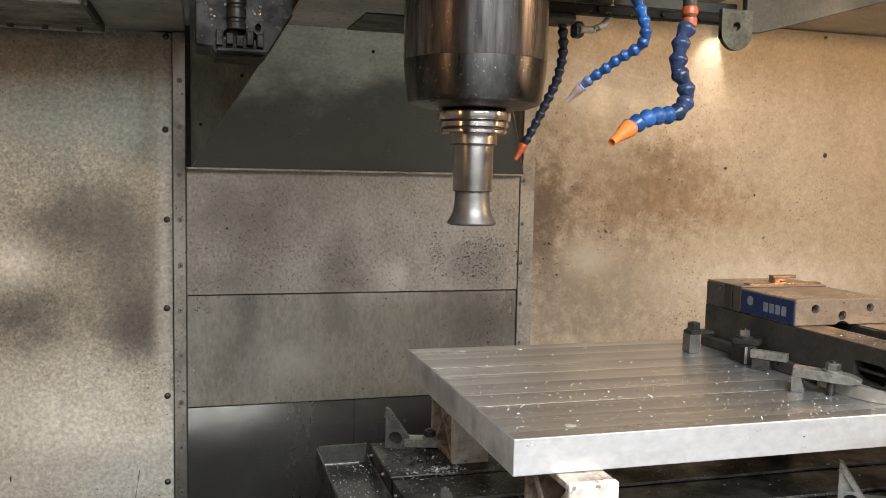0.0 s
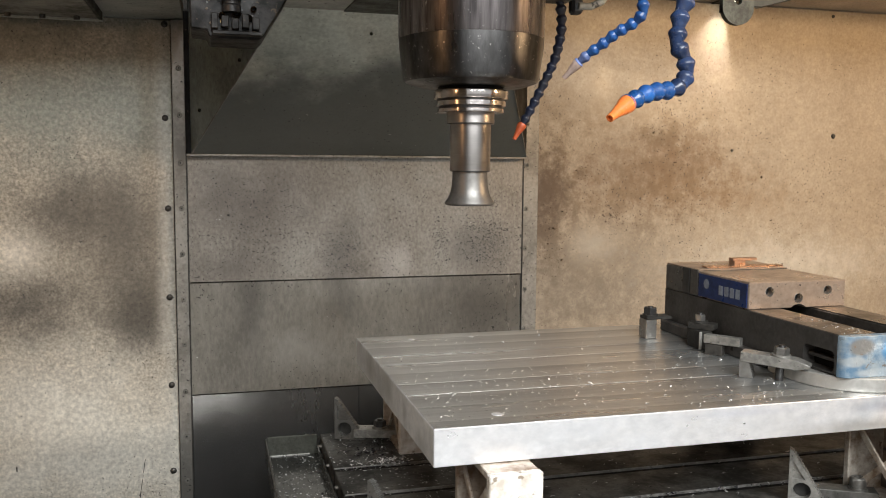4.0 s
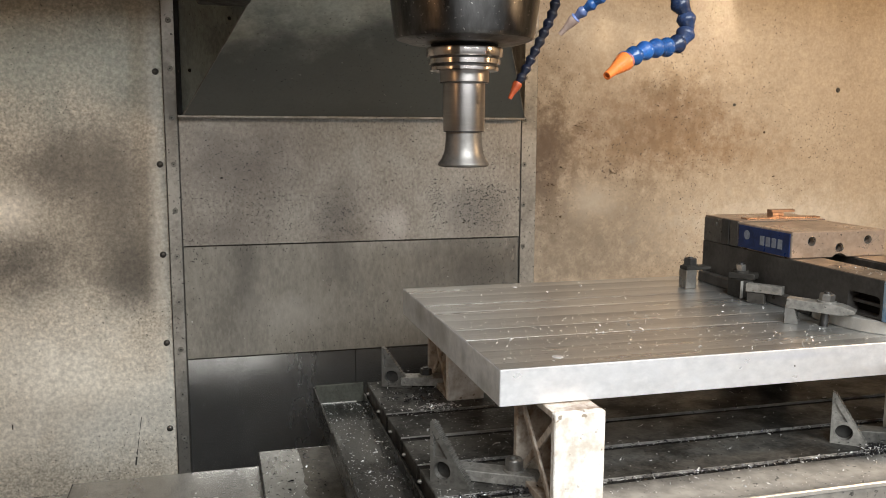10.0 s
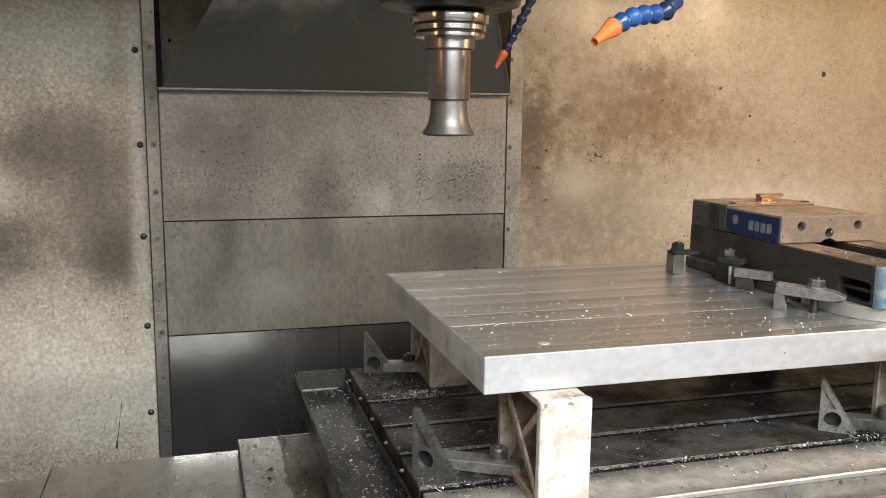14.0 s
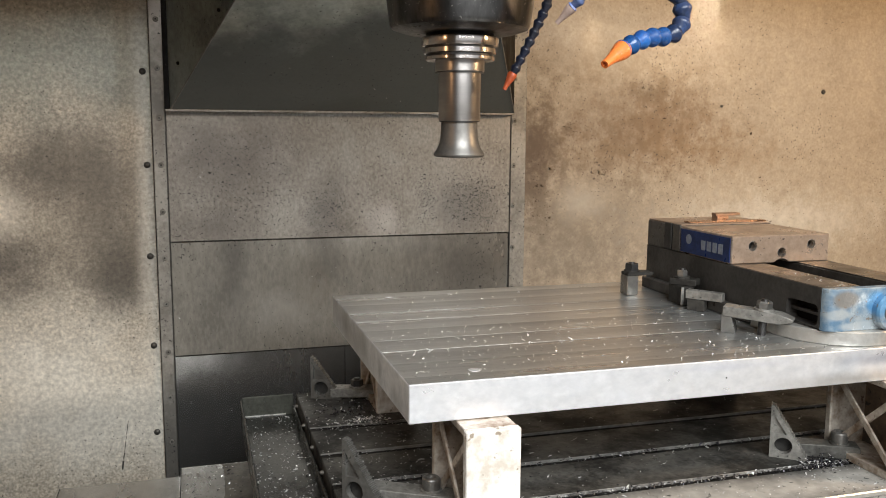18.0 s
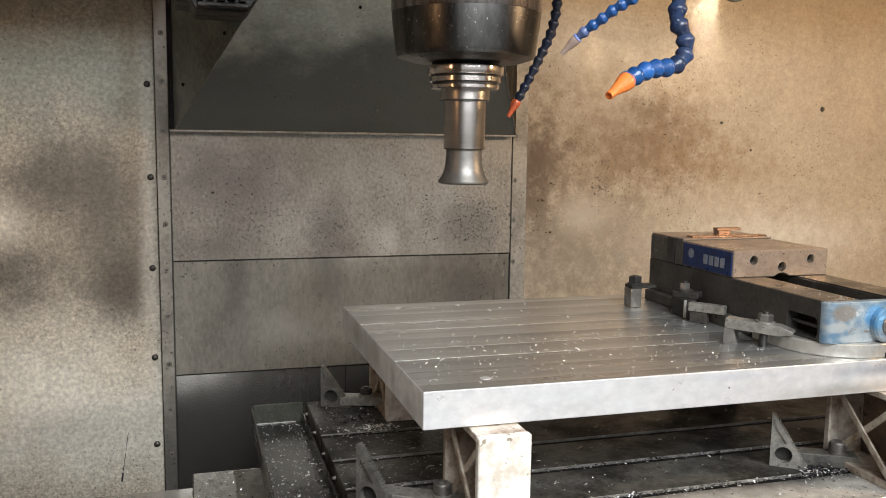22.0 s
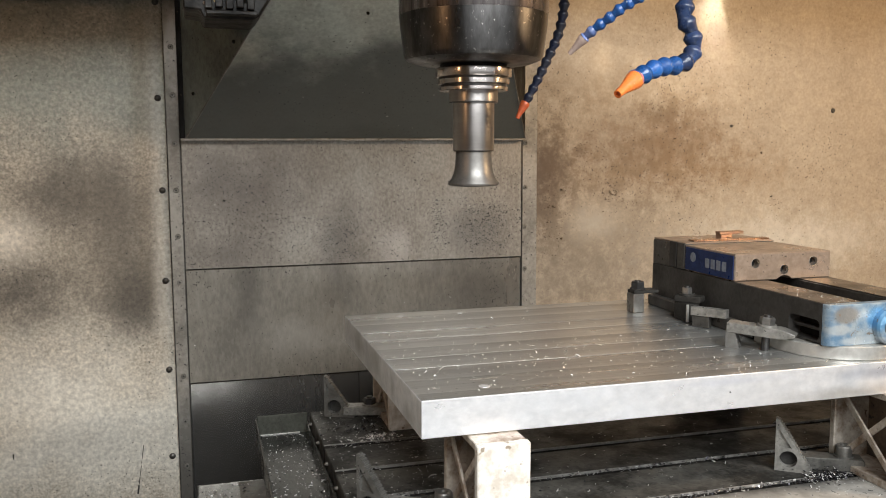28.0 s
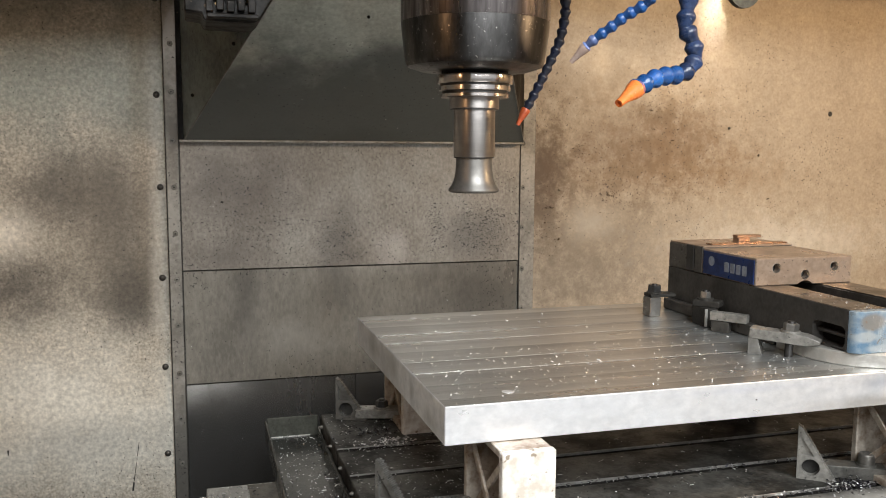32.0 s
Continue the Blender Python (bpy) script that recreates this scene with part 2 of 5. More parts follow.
M = {
    # Pale low and warm left patches put light into the colour.
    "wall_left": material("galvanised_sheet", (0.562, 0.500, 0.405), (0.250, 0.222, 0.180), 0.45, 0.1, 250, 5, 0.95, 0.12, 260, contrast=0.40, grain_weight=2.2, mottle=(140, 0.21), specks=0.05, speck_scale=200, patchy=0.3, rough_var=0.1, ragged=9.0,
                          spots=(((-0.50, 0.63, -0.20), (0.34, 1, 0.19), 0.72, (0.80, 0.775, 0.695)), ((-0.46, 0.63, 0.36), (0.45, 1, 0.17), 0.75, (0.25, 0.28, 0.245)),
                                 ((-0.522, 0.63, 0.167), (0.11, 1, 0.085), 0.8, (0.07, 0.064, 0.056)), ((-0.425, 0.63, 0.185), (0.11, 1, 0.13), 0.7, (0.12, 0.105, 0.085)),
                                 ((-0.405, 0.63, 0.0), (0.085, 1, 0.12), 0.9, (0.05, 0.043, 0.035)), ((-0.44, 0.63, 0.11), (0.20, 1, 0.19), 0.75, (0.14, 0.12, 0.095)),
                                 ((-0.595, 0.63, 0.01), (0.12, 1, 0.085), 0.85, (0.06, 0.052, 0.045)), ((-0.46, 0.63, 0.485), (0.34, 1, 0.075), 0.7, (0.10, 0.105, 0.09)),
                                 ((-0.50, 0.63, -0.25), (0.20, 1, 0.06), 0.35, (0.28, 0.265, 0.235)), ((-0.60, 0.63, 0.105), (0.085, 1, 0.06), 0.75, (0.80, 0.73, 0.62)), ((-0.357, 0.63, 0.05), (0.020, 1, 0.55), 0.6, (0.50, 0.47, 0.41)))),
    # The last spot paints the foot dark, as shade behind the table.
    "wall_right": material("beige_sheet", (0.46, 0.39, 0.30), (0.265, 0.208, 0.148), 0.45, 0.0, 200, 6, 0.85, 0.10, 240, contrast=0.40, grain_weight=1.2, mottle=(60, 0.07), specks=0.25, speck_scale=210, speck_color=(0.06, 0.04, 0.028), patchy=0.32, ragged=34.0,
                           spots=(((0.615, 0.67, 0.315), (0.055, 1, 0.028), 0.7, (0.10, 0.058, 0.026)), ((0.63, 0.67, 0.24), (0.13, 1, 0.05), 0.7, (0.17, 0.10, 0.045)), ((0.54, 0.67, 0.19), (0.16, 1, 0.05), 0.6, (0.19, 0.12, 0.06)),
                                  ((0.372, 0.67, 0.19), (0.06, 1, 0.13), 0.9, (0.10, 0.064, 0.038)), ((0.74, 0.67, 0.20), (0.20, 1, 0.045), 0.55, (0.22, 0.135, 0.065)), ((0.69, 0.67, 0.305), (0.06, 1, 0.03), 0.5, (0.16, 0.10, 0.05)),
                                  ((0.43, 0.67, 0.01), (0.20, 1, 0.12), 0.75, (0.14, 0.115, 0.088)), ((0.52, 0.67, 0.24), (0.22, 1, 0.13), 0.45, (0.17, 0.115, 0.068)), ((0.36, 0.67, 0.20), (0.055, 1, 0.11), 0.8, (0.085, 0.052, 0.03)), ((0.62, 0.67, 0.27), (0.18, 1, 0.09), 0.5, (0.17, 0.098, 0.048)), ((0.56, 0.67, 0.385), (0.26, 1, 0.05), 0.35, (0.24, 0.17, 0.10)),
                                  ((0.52, 0.67, 0.08), (0.18, 1, 0.10), 0.5, (0.20, 0.16, 0.115)), ((0.47, 0.67, 0.10), (0.06, 1, 0.04), 0.4, (0.55, 0.51, 0.44)), ((0.95, 0.67, 0.05), (0.3, 1, 0.06), 0.5, (0.66, 0.63, 0.56)), ((0.7, 0.67, -0.30), (0.7, 1, 0.12), 0.85, (0.05, 0.043, 0.035)))),
    # The pale last spot is a window reflection put into the colour.
    "panel": material("oily_steel_sheet", (0.350, 0.326, 0.288), (0.146, 0.132, 0.114), 0.40, 0.5, 170, 8, 0.85, 0.08, 220, stretch=(1.1, 1, 0.85), contrast=0.28, grain_weight=1.1, specks=0.25, speck_scale=230, rough_var=0.12, patchy=0.3,
                      spots=(((0.20, 0.62, 0.09), (0.075, 1, 0.06), 0.6, (0.13, 0.12, 0.11)), ((-0.055, 0.62, 0.09), (0.06, 1, 0.09), 0.75, (0.125, 0.112, 0.10)), ((-0.22, 0.62, 0.18), (0.14, 1, 0.10), 0.75, (0.13, 0.113, 0.10)), ((-0.25, 0.62, 0.06), (0.10, 1, 0.04), 0.6, (0.14, 0.123, 0.11)), ((0.055, 0.62, 0.07), (0.045, 1, 0.06), 0.5, (0.52, 0.48, 0.45)))),
    "panel_mid": material("smooth_steel_sheet", (0.350, 0.327, 0.285), (0.142, 0.134, 0.117), 0.36, 0.6, 140, 5.5, 0.9, 0.06, 200, stretch=(1.4, 1, 0.6), contrast=0.2, grain_weight=0.45, specks=0.25, speck_scale=210, patchy=0.3, ragged=16.0,
                          spots=(((0.21, 0.62, -0.02), (0.16, 1, 0.16), 0.6, (0.075, 0.07, 0.064)), ((-0.215, 0.62, 0.0), (0.035, 1, 0.13), 0.55, (0.08, 0.074, 0.067)), ((-0.06, 0.62, 0.03), (0.05, 1, 0.09), 0.5, (0.09, 0.083, 0.075)), ((-0.13, 0.62, -0.09), (0.10, 1, 0.05), 0.5, (0.42, 0.40, 0.365)))),
    "panel_low": material("wiped_steel_sheet", (0.68, 0.665, 0.64), (0.46, 0.445, 0.42), 0.235, 0.96, 90, 6, 0.85, 0.03, 160, stretch=(1, 1, 0.45), rough_var=0.06, specks=0.12, speck_scale=200),
    # Dark lower hood: a dark reflection painted in as spots.
    "hood": material("grey_sheet_dark_reflection", (0.72, 0.76, 0.70), (0.44, 0.47, 0.43), 0.38, 0.2, 150, 12, 0.9, 0.12, 160, contrast=0.2, grain_weight=0.8, specks=0.1, speck_scale=200, rough_var=0.1, ragged=9.0, wobble=0.45, fade=0.25,
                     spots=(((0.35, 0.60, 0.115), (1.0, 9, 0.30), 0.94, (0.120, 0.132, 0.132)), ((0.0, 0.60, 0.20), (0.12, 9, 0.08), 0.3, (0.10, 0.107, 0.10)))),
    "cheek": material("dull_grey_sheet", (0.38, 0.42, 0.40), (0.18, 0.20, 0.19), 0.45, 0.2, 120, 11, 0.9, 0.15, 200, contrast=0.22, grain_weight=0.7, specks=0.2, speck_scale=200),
    "strip": material("strip_steel", (0.33, 0.312, 0.28), (0.16, 0.15, 0.132), 0.48, 0.4, 150, 14, 0.9, 0.15, 250, specks=0.3, speck_scale=180, fade=0.9, wobble=0.7, spots=(((-0.33, 0.63, -0.36), (0.06, 1, 0.17), 0.75, (0.075, 0.07, 0.063)),)),
    "screw": material("dull_screw", (0.22, 0.21, 0.185), (0.10, 0.095, 0.085), 0.5, 0.4, 300, 60, 0.8, 0.1, 500),
    "bolt": material("dirty_bolt", (0.085, 0.08, 0.072), (0.035, 0.032, 0.029), 0.45, 0.6, 400, 90, 0.8, 0.1, 600),
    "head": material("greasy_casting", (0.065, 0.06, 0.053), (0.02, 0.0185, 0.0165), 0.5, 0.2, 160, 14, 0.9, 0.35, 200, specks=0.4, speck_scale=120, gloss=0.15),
    "soffit": material("grey_soffit", (0.42, 0.42, 0.385), (0.20, 0.20, 0.18), 0.55, 0.1, 150, 8, 0.8, 0.15, 250, specks=0.3),
    "guard": material("grey_guard_paint", (0.042, 0.042, 0.036), (0.016, 0.0155, 0.013), 0.5, 0.1, 150, 10, 0.8, 0.12, 260, specks=0.25, speck_scale=140, gloss=0.25),
    "bracket": material("worn_grey_plate", (0.082, 0.085, 0.07), (0.036, 0.034, 0.028), 0.5, 0.4, 200, 25, 0.9, 0.2, 300, specks=0.5, gloss=0.3),
    "housing": material("blued_steel", (0.37, 0.33, 0.325), (0.058, 0.051, 0.051), 0.30, 1.0, 60, 26, 0.95, 0.05, 200, stretch=(2.2, 2.2, 0.18), specks=0.15, speck_scale=260, speck_color=(0.5, 0.48, 0.45), turned=0.7, rough_var=0.1),
    "ring": material("dark_turned_steel", (0.125, 0.12, 0.118), (0.045, 0.043, 0.041), 0.34, 1.0, 120, 26, 0.85, 0.08, 260, stretch=(1.5, 1.5, 0.5), specks=0.35, speck_scale=230, speck_color=(0.4, 0.38, 0.35), turned=0.6, rough_var=0.08),
    "bright": material("ground_steel", (0.66, 0.60, 0.565), (0.47, 0.43, 0.405), 0.19, 1.0, 80, 30, 0.5, 0.0, rough_var=0.05, turned=0.75),
    "shank": material("turned_steel", (0.43, 0.40, 0.38), (0.32, 0.295, 0.278), 0.34, 1.0, 90, 30, 0.5, 0.02, 700, stretch=(0.6, 0.6, 5), rough_var=0.05, turned=0.55),
    "cutter": material("satin_nickel", (0.23, 0.219, 0.204), (0.14, 0.133, 0.124), 0.52, 0.85, 120, 40, 0.7, 0.04, 400, turned=0.35),
    "gripper": material("grimy_black_casting", (0.034, 0.030, 0.027), (0.006, 0.0055, 0.005), 0.5, 0.0, 90, 30, 0.95, 0.25, 150, contrast=0.12, grain_weight=0.8, specks=0.5, speck_scale=110, speck_color=(0.10, 0.07, 0.045), gloss=0.25),
    "duct": material("grimy_duct_paint", (0.26, 0.245, 0.215), (0.07, 0.062, 0.052), 0.5, 0.1, 110, 16, 0.95, 0.3, 160, contrast=0.16, grain_weight=0.7, specks=0.4, speck_scale=120),
    "hose_blue": material("blue_hose_plastic", (0.018, 0.095, 0.30), (0.010, 0.040, 0.15), 0.30, 0.0, 260, 45, 0.8, 0.08, 300, specks=0.15, speck_scale=160, speck_color=(0.25, 0.28, 0.34), random_tint=0.4),
    "hose_worn": material("greasy_hose_plastic", (0.030, 0.055, 0.135), (0.014, 0.022, 0.05), 0.28, 0.0, 260, 45, 0.8, 0.08, 300, specks=0.3, speck_scale=160, speck_color=(0.25, 0.26, 0.30), random_tint=0.4),
    "hose_pale": material("bleached_hose_plastic", (0.16, 0.21, 0.40), (0.06, 0.10, 0.25), 0.32, 0.0, 260, 70, 0.8, 0.08, 300, random_tint=0.3),
    "brass": material("oily_brass", (0.32, 0.21, 0.10), (0.08, 0.06, 0.04), 0.3, 1.0, 200, 60, 0.8, 0.1, 300),
    "hose_dark": material("dark_hose_plastic", (0.012, 0.016, 0.035), (0.008, 0.009, 0.014), 0.4, 0.0, 260, 60, 0.7, 0.05, 300),
    "nozzle": material("orange_nozzle_plastic", (0.80, 0.22, 0.05), (0.60, 0.13, 0.03), 0.3, 0.0, 300, 90, 0.6, 0.05, 300, specks=0.3, speck_scale=90, speck_color=(0.75, 0.45, 0.30)),
    "nozzle_red": material("red_orange_plastic", (0.52, 0.10, 0.03), (0.30, 0.05, 0.015), 0.38, 0.0, 300, 90, 0.8, 0.08, 300),
    # Beige copy of the soffit: the warm lamplight is in its colour.
    "soffit_warm": material("warm_lit_soffit", (0.52, 0.46, 0.38), (0.33, 0.28, 0.21), 0.5, 0.0, 150, 8, 0.8, 0.2, 220, contrast=0.25, grain_weight=1.0, specks=0.4, speck_scale=200),
    "clamp_oily": material("oily_clamp_steel", (0.19, 0.183, 0.167), (0.055, 0.052, 0.046), 0.34, 0.45, 160, 30, 0.9, 0.15, 240, contrast=0.2, specks=0.3, speck_scale=150),
    "clamp_worn": material("worn_clamp_steel", (0.34, 0.325, 0.295), (0.13, 0.123, 0.11), 0.36, 0.35, 160, 40, 0.9, 0.15, 240, contrast=0.2, specks=0.35, speck_scale=150),
    "rusty": material("rusty_plate", (0.22, 0.15, 0.10), (0.07, 0.055, 0.043), 0.5, 0.2, 120, 22, 0.95, 0.2, 220, specks=0.4, speck_scale=90),
    "clear": material("cloudy_nozzle", (0.38, 0.29, 0.25), (0.24, 0.17, 0.14), 0.35, 0.0, 300, 90, 0.6, 0.05, 300),
    "plate": material("milled_aluminium", (0.64, 0.645, 0.632), (0.42, 0.42, 0.41), 0.32, 0.84, 90, 9, 0.7, 0.05, 240, stretch=(0.22, 3.0, 1), rough_var=0.09, specks=0.08, speck_scale=170, random_tint=0.06, passes=(0.0125, 0.0507, (0.25, 0.25, 0.245))),
    # The first spot darkens the left end face, its dark reflection put into colour.
    "plate_side": material("sawn_aluminium", (0.93, 0.93, 0.945), (0.70, 0.71, 0.735), 0.38, 0.66, 120, 22, 0.85, 0.08, 300, mottle=(70, 0.06), stretch=(0.8, 1, 1.2), rough_var=0.12,
                           spots=(((-0.046, 0.24, -0.02), (0.01, 0.26, 0.06), 0.6, (0.34, 0.335, 0.32)), ((-0.046, 0.02, -0.022), (0.01, 0.018, 0.022), 0.7, (0.30, 0.30, 0.29)), ((-0.046, 0.12, -0.012), (0.01, 0.05, 0.02), 0.6, (0.42, 0.42, 0.40)), ((-0.046, -0.06, -0.03), (0.01, 0.04, 0.016), 0.6, (0.40, 0.40, 0.385)), ((-0.046, 0.24, -0.02), (0.01, 0.07, 0.02), 0.6, (0.36, 0.355, 0.34)), ((0.50, -0.11, -0.034), (0.18, 1, 0.012), 0.8, (0.40, 0.38, 0.35)), ((0.30, -0.11, -0.008), (0.10, 1, 0.006), 0.35, (0.55, 0.57, 0.66)), ((0.52, -0.11, -0.012), (0.10, 1, 0.010), 0.75, (0.42, 0.44, 0.52)))),
    # Pale front strip: daylight on the table put into the colour.
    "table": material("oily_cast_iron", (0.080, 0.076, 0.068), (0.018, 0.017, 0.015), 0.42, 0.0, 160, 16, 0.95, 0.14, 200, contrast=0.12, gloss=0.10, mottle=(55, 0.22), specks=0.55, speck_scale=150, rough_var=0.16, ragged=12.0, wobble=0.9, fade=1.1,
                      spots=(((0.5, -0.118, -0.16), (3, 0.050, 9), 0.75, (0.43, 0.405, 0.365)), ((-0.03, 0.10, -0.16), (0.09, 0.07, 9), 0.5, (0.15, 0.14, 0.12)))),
    "trough": material("wet_black_steel", (0.036, 0.035, 0.031), (0.010, 0.0095, 0.0085), 0.24, 0.3, 160, 18, 0.95, 0.2, 200, stretch=(1, 0.6, 1), specks=0.4, speck_scale=120, gloss=0.2),
    "cover": material("way_cover_steel", (0.31, 0.302, 0.285), (0.17, 0.163, 0.15), 0.28, 0.72, 130, 8, 0.9, 0.06, 260, stretch=(1, 0.4, 1), specks=0.4, speck_scale=140),
    "riser": material("whitewashed_steel", (0.84, 0.825, 0.785), (0.48, 0.41, 0.33), 0.5, 0.0, 120, 34, 0.8, 0.25, 160, contrast=0.13, specks=0.6, speck_scale=80, patchy=0.35, speck_color=(0.22, 0.16, 0.10)),
    "brace": material("bare_steel_bar", (0.66, 0.60, 0.52), (0.20, 0.125, 0.075), 0.45, 0.35, 140, 22, 0.95, 0.2, 220, contrast=0.17, specks=0.35, speck_scale=100, speck_color=(0.10, 0.05, 0.025)),
    "clamp": material("clamp_steel", (0.36, 0.347, 0.325), (0.17, 0.162, 0.15), 0.36, 0.85, 160, 25, 0.8, 0.1, 260),
    "clamp_dark": material("black_oxide_steel", (0.075, 0.072, 0.07), (0.03, 0.028, 0.027), 0.38, 0.7, 160, 25, 0.8, 0.1, 260),
    "vise": material("dark_cast_iron", (0.088, 0.081, 0.074), (0.036, 0.033, 0.03), 0.42, 0.35, 160, 16, 0.9, 0.15, 240),
    "vise_top": material("ground_vise_steel", (0.47, 0.375, 0.305), (0.25, 0.195, 0.152), 0.34, 0.65, 130, 16, 0.85, 0.08, 260, specks=0.2, speck_scale=160),
    "rail_steel": material("oily_bed_steel", (0.19, 0.165, 0.138), (0.085, 0.072, 0.058), 0.34, 0.7, 130, 16, 0.85, 0.08, 260, specks=0.3, speck_scale=160),
    "jaw": material("jaw_steel", (0.42, 0.395, 0.36), (0.25, 0.23, 0.21), 0.36, 0.9, 140, 20, 0.8, 0.08, 260),
    "jaw_grey": material("oily_jaw_steel", (0.17, 0.16, 0.145), (0.09, 0.083, 0.075), 0.38, 0.7, 160, 20, 0.85, 0.1, 260),
    "blue": material("worn_blue_paint", (0.33, 0.385, 0.42), (0.10, 0.19, 0.29), 0.34, 0.3, 110, 38, 0.95, 0.2, 220, contrast=0.13, wobble=1.0, fade=0.5, specks=0.25, speck_scale=120, speck_color=(0.20, 0.15, 0.11),
                     spots=(((0.510, -0.09, 0.048), (0.016, 1, 0.016), 0.75, (0.07, 0.24, 0.44)), ((0.500, -0.09, 0.022), (0.040, 1, 0.006), 0.7, (0.42, 0.46, 0.48)),
                            ((0.57, -0.09, 0.04), (0.03, 1, 0.05), 0.8, (0.10, 0.28, 0.46)), ((0.468, -0.09, 0.053), (0.020, 1, 0.012), 0.9, (0.20, 0.185, 0.165)), ((0.460, -0.09, 0.036), (0.016, 1, 0.007), 0.7, (0.40, 0.42, 0.42)))),
    "label": material("blue_label", (0.010, 0.030, 0.12), (0.008, 0.014, 0.045), 0.38, 0.0, 200, 50, 0.7, 0.05, 260),
    "ink": material("white_ink", (0.24, 0.26, 0.30), (0.14, 0.15, 0.18), 0.5, 0.0, 300, 90, 0.8, 0.0),
    "copper": material("copper_bar", (0.62, 0.44, 0.34), (0.40, 0.28, 0.21), 0.3, 1.0, 160, 40, 0.7, 0.05, 300),
    "chip": material("bright_chip", (0.92, 0.91, 0.89), (0.75, 0.73, 0.70), 0.25, 0.5, 300, 90, 0.5, 0.0),
    "chip_dark": material("oily_chip", (0.22, 0.21, 0.22), (0.035, 0.035, 0.05), 0.22, 0.9, 600, 200, 0.9, 0.0),
    "chip_black": material("black_chip", (0.06, 0.055, 0.05), (0.02, 0.018, 0.016), 0.5, 0.2, 300, 90, 0.8, 0.0),
    "oil_film": material("matt_brown", (0.115, 0.10, 0.078), (0.045, 0.039, 0.030), 0.42, 0.0, 140, 26, 0.95, 0.25, 180, stretch=(1, 0.5, 1), contrast=0.16, gloss=0.2, specks=0.5, speck_scale=130),
    "rust_fleck": material("rust_fleck", (0.10, 0.06, 0.03), (0.05, 0.03, 0.016), 0.7, 0.0, 300, 90, 0.8, 0.0),
    "hole": material("bore_shadow_steel", (0.05, 0.048, 0.045), (0.02, 0.02, 0.02), 0.5, 0.6, 160, 40, 0.8, 0.0),
    "tag": material("yellow_plastic", (0.55, 0.45, 0.03), (0.35, 0.28, 0.02), 0.45, 0.0, 200, 60, 0.7, 0.05, 300),
    "grease": material("black_grease", (0.014, 0.013, 0.012), (0.005, 0.0045, 0.004), 0.55, 0.0, 160, 30, 0.9, 0.25, 160, specks=0.35, speck_scale=120, speck_color=(0.10, 0.075, 0.055), gloss=0.08),
    "flange": material("machined_base", (0.68, 0.66, 0.62), (0.44, 0.42, 0.385), 0.36, 0.65, 140, 20, 0.8, 0.08, 260),
    "edge": material("pale_edge_highlight", (0.30, 0.29, 0.27), (0.16, 0.15, 0.14), 0.42, 0.3, 200, 30, 0.9, 0.1, 260),
    "rubber": material("black_rubber", (0.02, 0.02, 0.02), (0.01, 0.01, 0.01), 0.5, 0.0, 200, 40, 0.8, 0.05, 300),
    "concrete": material("shop_concrete", (0.30, 0.29, 0.27), (0.18, 0.172, 0.16), 0.7, 0.0, 40, 2, 0.8, 0.2, 90, specks=0.4),
    "room": material("shop_grey_paint", (0.42, 0.41, 0.38), (0.32, 0.31, 0.28), 0.6, 0.0, 60, 4, 0.7, 0.05, 200),
}


glow = bpy.data.materials.new("lamp_diffuser")
glow.use_nodes = True
glow.node_tree.nodes["Principled BSDF"].inputs["Emission Color"].default_value = (1.0, 0.93, 0.82, 1)
glow.node_tree.nodes["Principled BSDF"].inputs["Emission Strength"].default_value = 4.0
M["glow"] = glow


# ---- shape helpers ----
def part(name, bm, mat, parent=None, label="", smooth=True):
    me = bpy.data.meshes.new(name)
    bm.normal_update()
    bm.to_mesh(me)
    bm.free()
    me.materials.append(M[mat])
    if smooth:
        for p in me.polygons:
            p.use_smooth = True
        me.set_sharp_from_angle(angle=radians(32))
    ob = new(name, me)
    if parent is not None:
        ob.parent = parent
    if label:
        ob["label"] = label
    return ob


def thing(name, label, category, group="", kind=""):
    return tagged(new(name), label, category, group, kind)


def bevel(bm, width, angle=40, segments=1):
    if width:
        es = [e for e in bm.edges if len(e.link_faces) == 2 and e.calc_face_angle(0) > radians(angle)]
        bmesh.ops.bevel(bm, geom=es, offset=width, segments=segments, affect="EDGES", profile=0.5)
    return bm


def box(x0, x1, y0, y1, z0, z1, b=0.0008, m=None, bm=None):
    own = bmesh.new()
    bmesh.ops.create_cube(own, size=1)
    for v in own.verts:
        v.co = Vector(((x0 + x1) / 2 + v.co.x * (x1 - x0), (y0 + y1) / 2 + v.co.y * (y1 - y0), (z0 + z1) / 2 + v.co.z * (z1 - z0)))
    bevel(own, b)
    if m:
        own.transform(m)
    return own if bm is None else join(bm, own)


def join(bm, other):
    me = bpy.data.meshes.new("t")
    other.to_mesh(me)
    other.free()
    bm.from_mesh(me)
    bpy.data.meshes.remove(me)
    return bm


def prism(points, depth, m=None, b=0.0006):
    """A polygon in the xz plane, extruded along +y."""
    bm = bmesh.new()
    f = bm.faces.new([bm.verts.new((x, 0, z)) for x, z in points])
    r = bmesh.ops.extrude_face_region(bm, geom=[f])
    bmesh.ops.translate(bm, verts=[v for v in r["geom"] if isinstance(v, bmesh.types.BMVert)], vec=(0, depth, 0))
    bmesh.ops.recalc_face_normals(bm, faces=bm.faces)
    bevel(bm, b)
    if m:
        bm.transform(m)
    return bm


